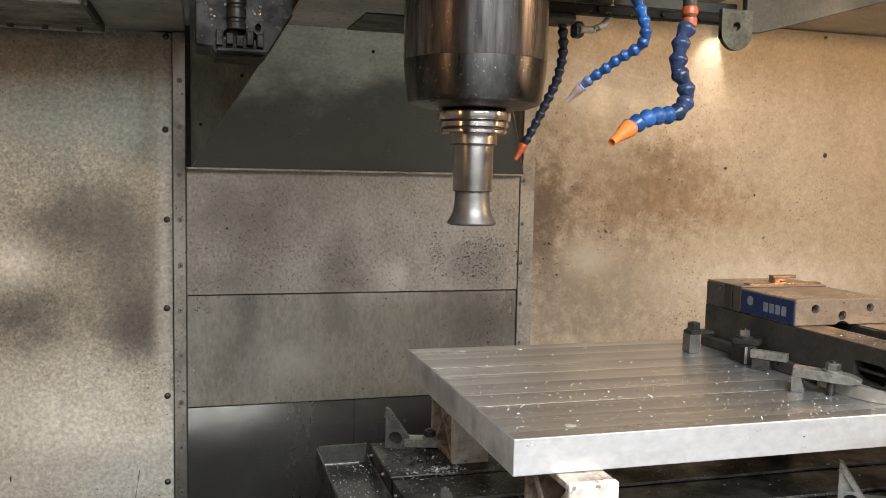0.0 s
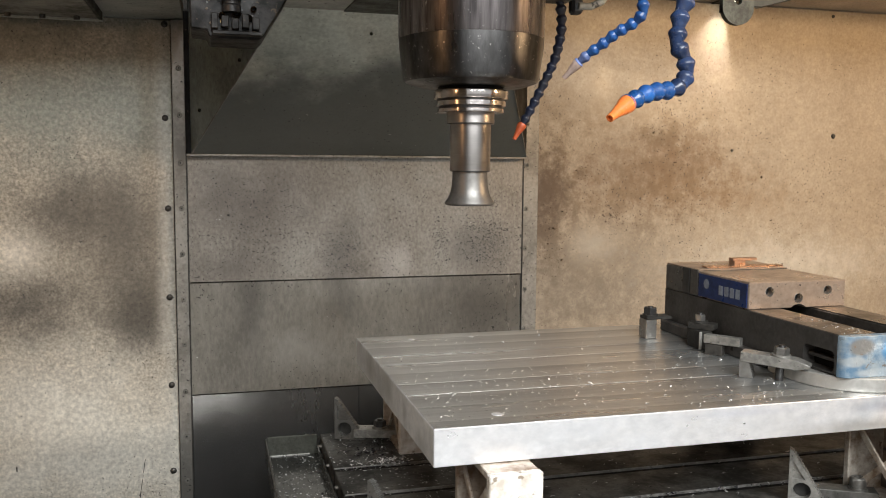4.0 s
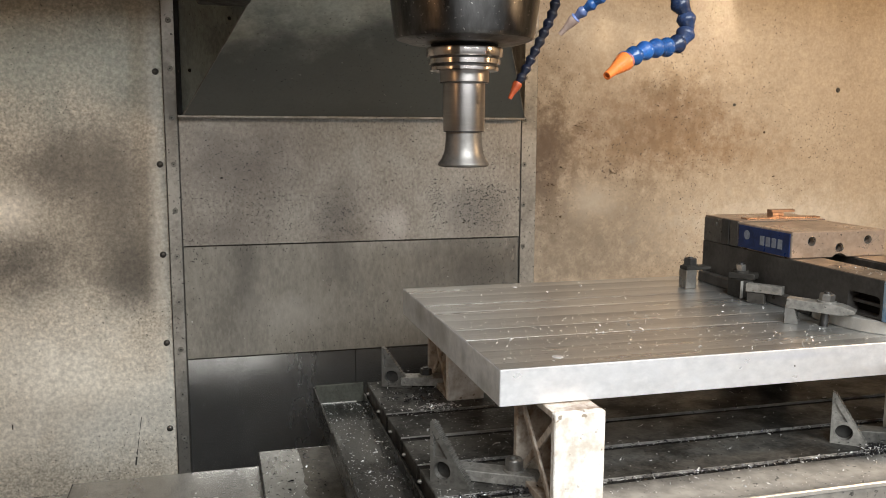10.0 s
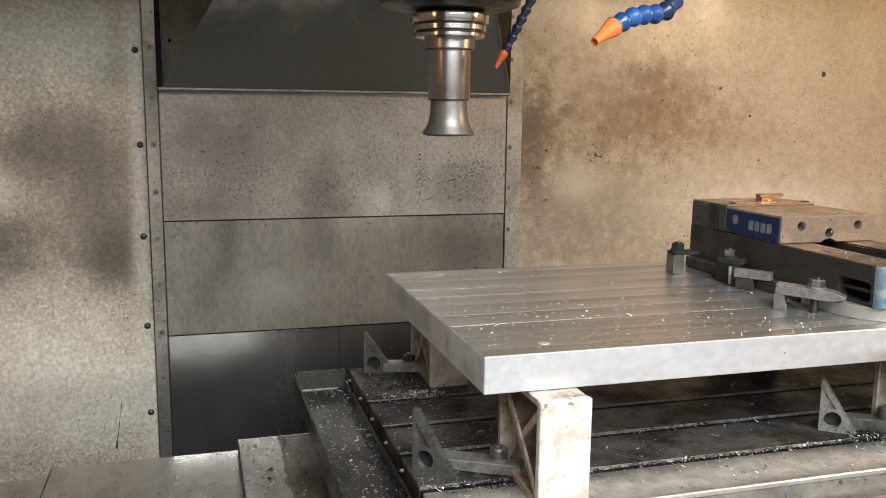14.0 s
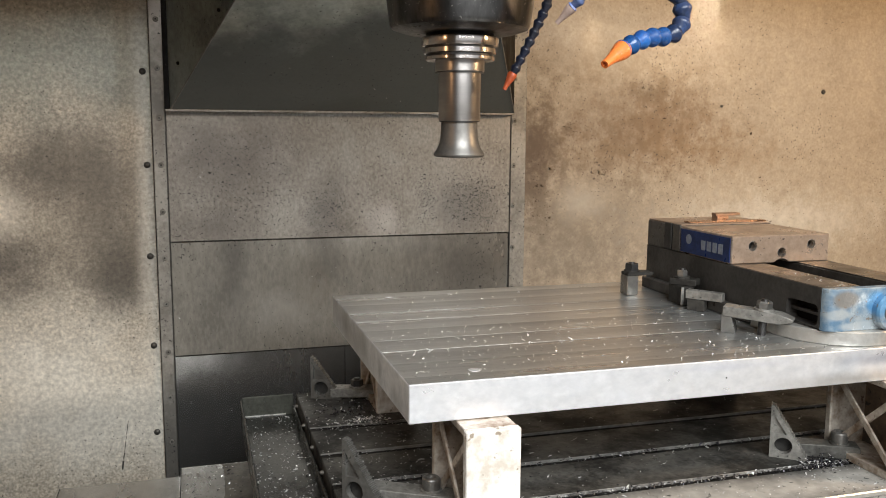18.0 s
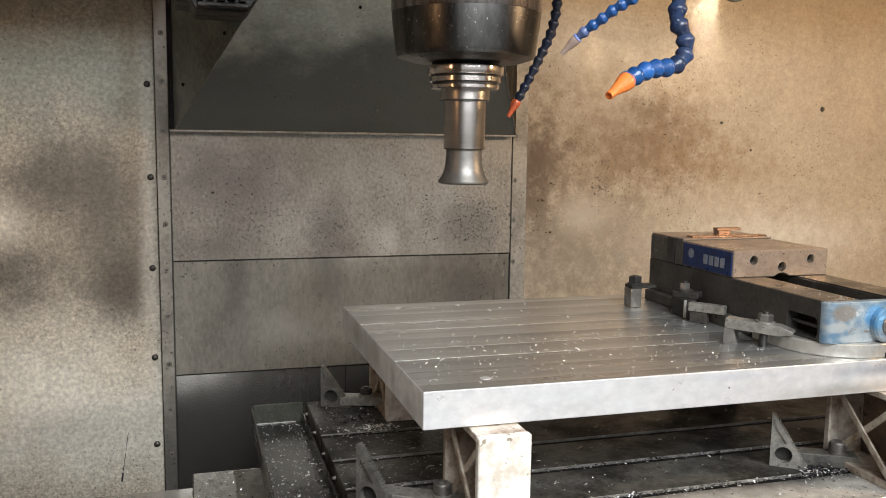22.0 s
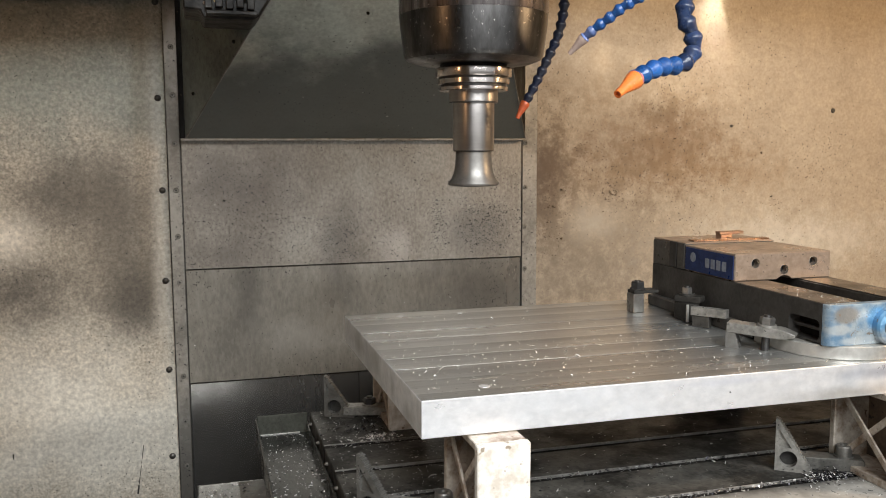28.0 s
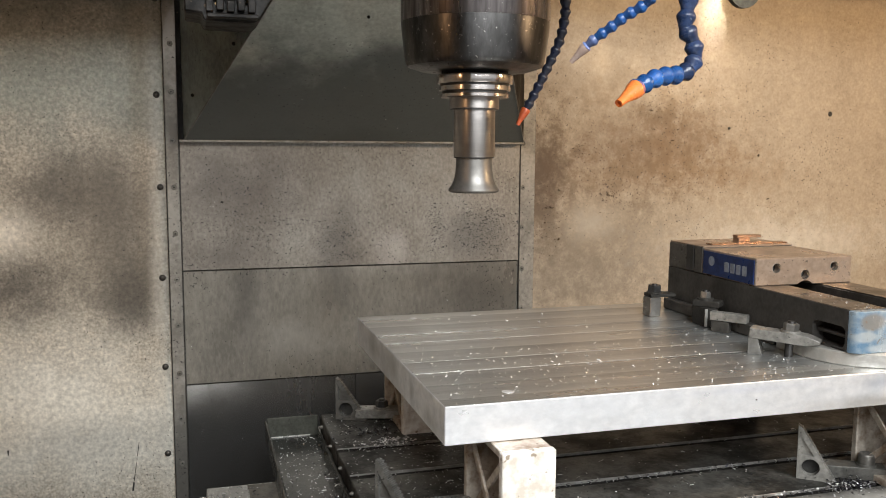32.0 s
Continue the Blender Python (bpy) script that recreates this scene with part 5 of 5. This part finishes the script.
s1.matrix_basis = Matrix.Translation((0.3735, 0.0015, 0.0)) @ pose(0, 0, 0, 0, 0, -42)
ON_TABLE.append(s1)
c2 = strap_clamp("strap_clamp", 0.038, 0.022, 0.009, "black strap clamp with a bright nut", "head", 0.38, 0.020, 0.001, "clamp", False, 0.013)
c2.matrix_basis = Matrix.Translation((0.4150, 0.1830, 0.0268)) @ pose(0, 0, 0, 0, 0, -52)
ON_TABLE.append(c2)
s4 = thing("step_block", "dark serrated packing block beside the vise", "step block", "step blocks at the vise")
part("block", box(0.4110, 0.4310, 0.150, 0.184, 0.0003, 0.0266, 0.0008), "head", s4)
part("worn_edge", box(0.4102, 0.4140, 0.1492, 0.1512, 0.001, 0.0262, 0.0002), "flange", s4, "pale strip along the block edge")
ON_TABLE.append(s4)
s2 = thing("clamp_bar", "ground steel bar resting against the vise", "clamp bar")
part("bar", box(0, 0.050, 0, 0.012, 0.0, 0.0118, 0.0006), "clamp_worn", s2)
s2.matrix_basis = Matrix.Translation((0.4020, 0.1265, 0.0162)) @ pose(0, 0, 0, 0, 0, -54)
ON_TABLE.append(s2)
# Added dark block: props the bar and stands for the shade beneath.
s5 = thing("step_block", "dark block added under a steel bar, in place of shade", "step block", "step blocks at the vise")
part("block", box(0.002, 0.026, 0.001, 0.012, 0.0003, 0.0158, 0.0006), "head", s5)
s5.matrix_basis = Matrix.Translation((0.4020, 0.1265, 0.0)) @ pose(0, 0, 0, 0, 0, -54)
ON_TABLE.append(s5)
s3 = thing("step_block", "grey steel packing block standing behind the vise", "step block", "step blocks at the vise")
part("block", box(0.3735, 0.3915, 0.236, 0.258, 0.0003, 0.0290, 0.001), "jaw", s3)
ON_TABLE.append(s3)
c3 = strap_clamp("strap_clamp", 0.042, 0.022, 0.005, "black strap clamp with a dark nut", "head", 0.27, 0.026, 0.001, "clamp_dark", False, 0.0185)
c3.matrix_basis = Matrix.Translation((0.3745, 0.247, 0.0292))
ON_TABLE.append(c3)


# ---- chips ----
def chips(name, label, count, place, mat, size, seed, carrier=ON_TABLE, stretch=1.0):
    rng = random.Random(seed)
    bm = bmesh.new()
    for _ in range(count):
        x, y, z = place(rng)
        s = size * rng.uniform(0.5, 1.7) * (2.1 if rng.random() < 0.08 else 1.0)
        m = Matrix.Translation((x, y, z + 0.25 * s)) @ Euler((rng.uniform(-0.7, 0.7), rng.uniform(-0.7, 0.7), rng.uniform(0, 6.28))).to_matrix().to_4x4()
        L, w, c = s * rng.uniform(0.8, 2.0) * stretch, s * rng.uniform(0.3, 0.7), s * rng.uniform(0.2, 0.7)
        v = [bm.verts.new(m @ Vector(p)) for p in ((-L, -w, 0), (0, -w, c), (L, -w * 0.6, 0), (L, w * 0.6, 0), (0, w, c), (-L, w, 0), (0, 0, -0.2 * s))]
        for q in ((0, 1, 4, 5), (1, 2, 3, 4), (0, 5, 6), (5, 4, 6), (4, 3, 6), (3, 2, 6), (2, 1, 6), (1, 0, 6)):
            bm.faces.new([v[i] for i in q])
    ob = part(name, bm, mat, smooth=False)
    tagged(ob, label, "chips", kind="stuff")
    carrier.append(ob)


def on_plate(r):
    while True:
        x, y = r.uniform(-0.04, 0.44), r.uniform(-0.108, 0.34)
        keep = 1.0 if y < 0.1 else 0.22
        if r.random() < keep:
            return x, y, 0.0003


def on_plate_front(r):
    return r.uniform(0.3, 0.62), r.uniform(-0.109, -0.07), 0.0003


chips("metal_chips", "small bright metal chips scattered on the plate", 620, on_plate, "chip", 0.0006, 1)
chips("metal_chips", "small bright metal chips near the vise", 110, on_plate_front, "chip", 0.0006, 2)


def on_rail(r):
    return r.uniform(0.45, 0.495), min(0.08, max(-0.08, r.gauss(-0.04, 0.03))), 0.0664


chips("metal_chips", "small bright metal chips on the vise bed", 60, on_rail, "chip", 0.0006, 3)


def on_table(r):
    return r.uniform(-0.095, 0.62), r.uniform(-0.145, 0.37), ZT


def in_slots(r):
    s = r.choice((SLOTS[0], SLOTS[0], SLOTS[1], SLOTS[3]))
    return r.uniform(-0.09, 0.62), s + r.gauss(0.0, 0.0032), ZT - 0.0015 + r.uniform(0, 0.003)


def in_trough(r):
    return r.uniform(-0.174, -0.102), r.uniform(-0.2, 0.38), -0.186


def table_front(r):
    return r.uniform(0.12, 0.65), r.uniform(-0.145, -0.06), ZT


def cover_top(r):
    return r.uniform(-0.262, -0.18), r.uniform(-0.1, 0.37), -0.2510


chips("metal_chips", "bright and dark metal chips lying on the machine table", 460, on_table, "chip", 0.0006, 4)
chips("metal_chips", "oily dark metal chips lying on the machine table", 600, on_table, "chip_dark", 0.0006, 5)
chips("metal_chips", "oily metal chips filling the table slots", 1900, in_slots, "chip_dark", 0.0007, 6)
chips("metal_chips", "bright metal chips in the table slots", 480, in_slots, "chip", 0.0007, 7)
chips("metal_chips", "bright metal chips in the coolant trough", 560, in_trough, "chip", 0.0006, 8)
chips("metal_chips", "oily dark chips in the coolant trough", 200, in_trough, "chip_dark", 0.0006, 18)
chips("metal_chips", "bright metal chips along the table front", 380, table_front, "chip", 0.0005, 9)
chips("metal_chips", "bright metal chips on the way cover", 130, cover_top, "chip", 0.0009, 10)
chips("metal_chips", "dark chips on the way cover", 160, cover_top, "chip_dark", 0.0009, 63)


def cover_edges(r):
    k = r.choice((0, 1))
    return (-0.4775, -0.7025)[k] + r.gauss(0, 0.0015), r.uniform(-0.1, 0.37), (-0.2830, -0.2970)[k]


STILL = []
chips("metal_chips", "bright chips along the edges of the way covers", 90, cover_edges, "chip", 0.0011, 61, STILL)
chips("metal_chips", "dark chips along the edges of the way covers", 150, cover_edges, "chip_dark", 0.0012, 62, STILL)


def table_left(r):
    return r.uniform(-0.095, 0.10), r.uniform(-0.14, 0.37), ZT


chips("metal_chips", "fine bright chips at the end of the machine table", 1000, table_left, "chip", 0.0006, 31)


def curls(name, label, count, place, seed):
    """Thin chips curled into short open arcs."""
    rng = random.Random(seed)
    bm = bmesh.new()
    for _ in range(count):
        x, y, z = place(rng)
        rad, w, start, sweep = rng.uniform(0.0015, 0.0042), rng.uniform(0.0004, 0.0009), rng.uniform(0, 6.28), rng.uniform(1.2, 3.6)
        lean = Euler((rng.uniform(-0.5, 0.5), rng.uniform(-0.5, 0.5), 0)).to_matrix()
        rows = []
        for k in range(8):
            a = start + sweep * k / 7
            rows.append([bm.verts.new(Vector((x, y, z + 0.0006)) + lean @ Vector((rad * math.cos(a) * q, rad * math.sin(a) * q, h))) for q, h in ((1.0, 0.0), (1.12, 0.0002), (1.04, w))])
        for a, b in zip(rows, rows[1:]):
            for i in range(3):
                bm.faces.new((a[i], a[(i + 1) % 3], b[(i + 1) % 3], b[i]))
    ob = part(name, bm, "chip", smooth=False)
    tagged(ob, label, "chips", kind="stuff")
    ON_TABLE.append(ob)


curls("curled_chips", "curled bright chips lying on the machine table", 70, on_table, 41)
curls("curled_chips", "curled bright chips lying in the coolant trough", 50, in_trough, 42)
curls("curled_chips", "curled bright chips lying along the table slots", 60, in_slots, 43)


def on_panels(r):
    return r.uniform(-0.31, 0.29), 0.6225, r.uniform(-0.30, 0.25)


def on_hood(r):
    z = r.uniform(0.27, 0.45)
    return r.uniform(-0.2, 0.2), 0.3240 + (0.467 - z) * 1.363, z


def clusters(groups, y):
    """Places on an upright sheet, in patches (x, z, half width, half height, weight)."""
    def place(r):
        while True:
            g = r.choices(groups, [q[4] for q in groups])[0]
            x, z = g[0] + g[2] * r.uniform(-1, 1) * r.uniform(0.6, 1), g[1] + g[3] * r.uniform(-1, 1) * r.uniform(0.6, 1)
            if -0.314 < x < 0.292 and 0.042 < z < 0.254:
                return x, y, z
    return place


chips("stuck_chips", "dark oily chips stuck to the upper sliding panel", 2300, clusters(((0.135, 0.10, 0.022, 0.055, 5), (0.215, 0.10, 0.052, 0.055, 12), (-0.055, 0.085, 0.045, 0.05, 6), (-0.2, 0.15, 0.11, 0.09, 8), (0.0, 0.14, 0.3, 0.11, 8), (0.05, 0.085, 0.05, 0.045, 2)), 0.6232), "chip_black", 0.00095, 51, ON_HEAD, 0.6)
chips("stuck_chips", "fine dark chips stuck to the upper sliding panel", 2600, clusters(((0.215, 0.10, 0.055, 0.06, 4), (-0.055, 0.09, 0.06, 0.06, 4), (-0.2, 0.14, 0.12, 0.11, 8), (0.0, 0.15, 0.3, 0.11, 5)), 0.6233), "chip_black", 0.0005, 52, ON_HEAD, 0.7)
chips("stuck_chips", "tiny bright chips stuck to the sliding panels", 60, on_panels, "chip", 0.0006, 21, ON_HEAD)
def on_lip(r):
    return r.uniform(-0.314, 0.292), r.uniform(0.604, 0.622), 0.2616


def on_seams(r):
    return r.uniform(-0.314, 0.292), 0.6218, r.choice((0.0372, -0.1638)) + abs(r.gauss(0, 0.0012))


chips("stuck_chips", "dark chips lying along the hood's lip", 240, on_lip, "chip_black", 0.0008, 53, ON_HEAD)
chips("stuck_chips", "dark chips caught along the seams of the sliding panels", 260, on_seams, "chip_black", 0.0006, 54, ON_HEAD)
rust = ((0.597, 0.325, 0.045, 0.022, 7), (0.442, 0.244, 0.022, 0.025, 4), (0.519, 0.150, 0.05, 0.03, 5), (0.375, 0.13, 0.03, 0.07, 7), (0.63, 0.26, 0.10, 0.05, 7), (0.50, 0.22, 0.14, 0.10, 6), (0.885, 0.130, 0.03, 0.012, 2), (0.80, 0.19, 0.2, 0.06, 3))


def on_rust(r):
    g = r.choices(rust, [q[4] for q in rust])[0]
    return max(0.342, r.gauss(g[0], g[2] * 0.5)), 0.6675, r.gauss(g[1], g[3] * 0.5)


chips("stuck_chips", "dark brown flecks stuck to the stained sheet wall", 420, on_rust, "rust_fleck", 0.0011, 55, STILL, 0.8)
chips("stuck_chips", "tiny bright chips stuck to the hood", 40, on_hood, "chip", 0.0007, 22, ON_HEAD)


def heap(cx, cy, sx, sy):
    return lambda r: (r.gauss(cx, sx), r.gauss(cy, sy), ZT + abs(r.gauss(0, 0.003)))


chips("metal_chips", "bright chips heaped along the slot before the rear riser", 150, heap(-0.025, 0.226, 0.026, 0.006), "chip", 0.0009, 33)
chips("metal_chips", "heap of oily chips by a clamp foot", 320, heap(0.477, -0.070, 0.015, 0.008), "chip_dark", 0.0010, 11)
chips("metal_chips", "heap of bright chips by a clamp foot", 80, heap(0.472, -0.070, 0.017, 0.009), "chip", 0.0009, 12)
chips("metal_chips", "heap of oily chips beside the riser", 170, heap(-0.03, 0.275, 0.030, 0.014), "chip_dark", 0.0011, 13)
chips("metal_chips", "heap of oily chips beside the front riser", 220, heap(-0.005, -0.07, 0.022, 0.010), "chip_dark", 0.0010, 14)


# ---- what moves ----
def motions():
    # seconds, table across, table in, head up
    rows = (
        (0, 0.0540, -0.0180, 0.0094), (0.13, 0.0535, -0.0160, 0.0120), (0.35, 0.0182, 0.0048, 0.0120), (0.5, -0.0065, 0.0049, 0.0109),
        (0.73, -0.0437, 0.0048, 0.0118), (0.87, -0.0437, 0.0048, 0.0105), (1, -0.0444, 0.0048, 0.0051), (1.23, -0.0437, 0.0048, 0.0000),
        (1.29, -0.0437, 0.0048, 0.0000), (1.5, -0.0322, 0.0020, 0.0002), (2, -0.0066, -0.0006, 0.0005), (2.5, 0.0230, 0.0005, 0.0004),
        (3, 0.0512, 0.0057, 0.0009), (3.35, 0.0545, 0.0066, 0.0118), (3.5, 0.0533, 0.0051, 0.0111), (3.77, 0.0182, -0.0178, 0.0120),
        (4.15, -0.0437, -0.0178, 0.0118), (4.29, -0.0437, -0.0178, 0.0105), (4.65, -0.0437, -0.0178, 0.0000), (4.74, -0.0437, -0.0178, 0.0000),
        (5.5, -0.0028, -0.0239, 0.0006), (6, 0.0241, -0.0230, 0.0006), (6.5, 0.0542, -0.0165, 0.0010), (6.85, 0.0545, -0.0160, 0.0118),
        (7, 0.0518, -0.0141, 0.0118), (7.24, 0.0182, 0.0048, 0.0120), (7.5, -0.0246, 0.0044, 0.0112), (7.62, -0.0437, 0.0048, 0.0118),
        (7.76, -0.0437, 0.0048, 0.0105), (8, -0.0437, 0.0041, 0.0044), (8.12, -0.0437, 0.0048, 0.0000), (8.14, -0.0437, 0.0048, 0.0000),
        (8.5, -0.0254, 0.0017, 0.0000), (9, -0.0000, 0.0000, -0.0000), (9.5, 0.0257, 0.0009, 0.0000), (10, 0.0544, 0.0064, 0.0003),
        (10.34, 0.0545, 0.0066, 0.0118), (10.5, 0.0503, 0.0027, 0.0124), (10.72, 0.0182, -0.0178, 0.0120), (11, -0.0273, -0.0181, 0.0119),
        (11.1, -0.0437, -0.0178, 0.0118), (11.24, -0.0437, -0.0178, 0.0105), (11.5, -0.0432, -0.0184, 0.0045), (11.6, -0.0437, -0.0178, 0.0000),
        (12, -0.0228, -0.0202, 0.0001), (12.5, 0.0023, -0.0222, 0.0005), (13, 0.0268, -0.0222, 0.0006), (13.5, 0.0553, -0.0158, 0.0008),
        (13.84, 0.0545, -0.0160, 0.0118), (14, 0.0492, -0.0087, 0.0123), (14.21, 0.0182, 0.0048, 0.0120), (14.5, -0.0304, 0.0058, 0.0121),
        (14.72, -0.0437, 0.0048, 0.0105), (15.03, -0.0437, 0.0048, 0.0000), (15.08, -0.0437, 0.0048, 0.0000), (15.6, -0.0106, 0.0015, 0.0000),
        (16.1, 0.0184, 0.0045, 0.0000), (16.5, 0.0418, 0.0060, -0.0002), (16.74, 0.0545, 0.0066, 0.0005), (17, 0.0542, 0.0072, 0.0036),
        (17.27, 0.0535, 0.0066, 0.0120), (17.5, 0.0172, -0.0154, 0.0118), (17.87, -0.0437, -0.0178, 0.0118), (18, -0.0437, -0.0180, 0.0106),
        (18.37, -0.0437, -0.0178, 0.0000), (18.4, -0.0437, -0.0178, 0.0000), (18.5, -0.0408, -0.0182, -0.0008), (19, -0.0091, -0.0231, -0.0008),
        (19.5, 0.0236, -0.0232, -0.0011), (20, 0.0543, -0.0168, -0.0008), (20.28, 0.0545, -0.0160, 0.0118), (20.5, 0.0531, -0.0127, 0.0116),
        (20.75, 0.0182, 0.0048, 0.0120), (21, -0.0225, 0.0054, 0.0113), (21.13, -0.0437, 0.0048, 0.0118), (21.27, -0.0437, 0.0048, 0.0105),
        (21.5, -0.0437, 0.0059, 0.0025), (21.63, -0.0437, 0.0048, 0.0000), (21.72, -0.0437, 0.0048, 0.0000), (22, -0.0280, 0.0034, -0.0018),
        (22.5, 0.0039, 0.0002, -0.0018), (23, 0.0371, 0.0047, -0.0019), (23.3, 0.0545, 0.0066, 0.0005), (23.5, 0.0536, 0.0070, 0.0018),
        (23.87, 0.0535, 0.0066, 0.0120), (24, 0.0328, -0.0105, 0.0121), (24.5, -0.0411, -0.0168, 0.0115), (24.6, -0.0437, -0.0178, 0.0105),
        (25, -0.0435, -0.0175, -0.0014), (25.5, -0.0162, -0.0226, -0.0018), (26.1, 0.0184, -0.0225, 0.0000), (26.72, 0.0545, -0.0160, 0.0005),
        (27, 0.0545, -0.0160, 0.0118), (27.17, 0.0535, -0.0160, 0.0120), (27.39, 0.0182, 0.0048, 0.0120), (27.5, -0.0003, 0.0074, 0.0121),
        (27.76, -0.0437, 0.0048, 0.0118), (27.9, -0.0437, 0.0048, 0.0105), (28, -0.0430, 0.0066, 0.0048), (28.26, -0.0437, 0.0048, 0.0000),
        (28.32, -0.0437, 0.0048, 0.0000), (28.5, -0.0357, 0.0059, -0.0027), (29, -0.0031, 0.0030, -0.0020), (29.5, 0.0297, 0.0034, -0.0018),
        (30, 0.0559, 0.0087, -0.0015), (30.23, 0.0545, 0.0066, 0.0118), (30.5, 0.0500, 0.0025, 0.0124), (30.72, 0.0182, -0.0178, 0.0120),
        (31, -0.0279, -0.0168, 0.0126), (31.1, -0.0437, -0.0178, 0.0118), (31.24, -0.0437, -0.0178, 0.0105), (31.5, -0.0429, -0.0174, 0.0021),
        (31.6, -0.0437, -0.0178, 0.0000), (31.66, -0.0437, -0.0178, 0.0000), (32, -0.0250, -0.0191, -0.0021),
    )
    for ob in ON_TABLE:
        base = ob.matrix_basis.copy()
        walk(ob, [(t, Matrix.Translation((x, y, 0)) @ base) for t, x, y, z in rows])
    for ob in ON_HEAD:
        base = ob.matrix_basis.copy()
        walk(ob, [(t, Matrix.Translation((0, 0, z)) @ base) for t, x, y, z in rows])


motions()
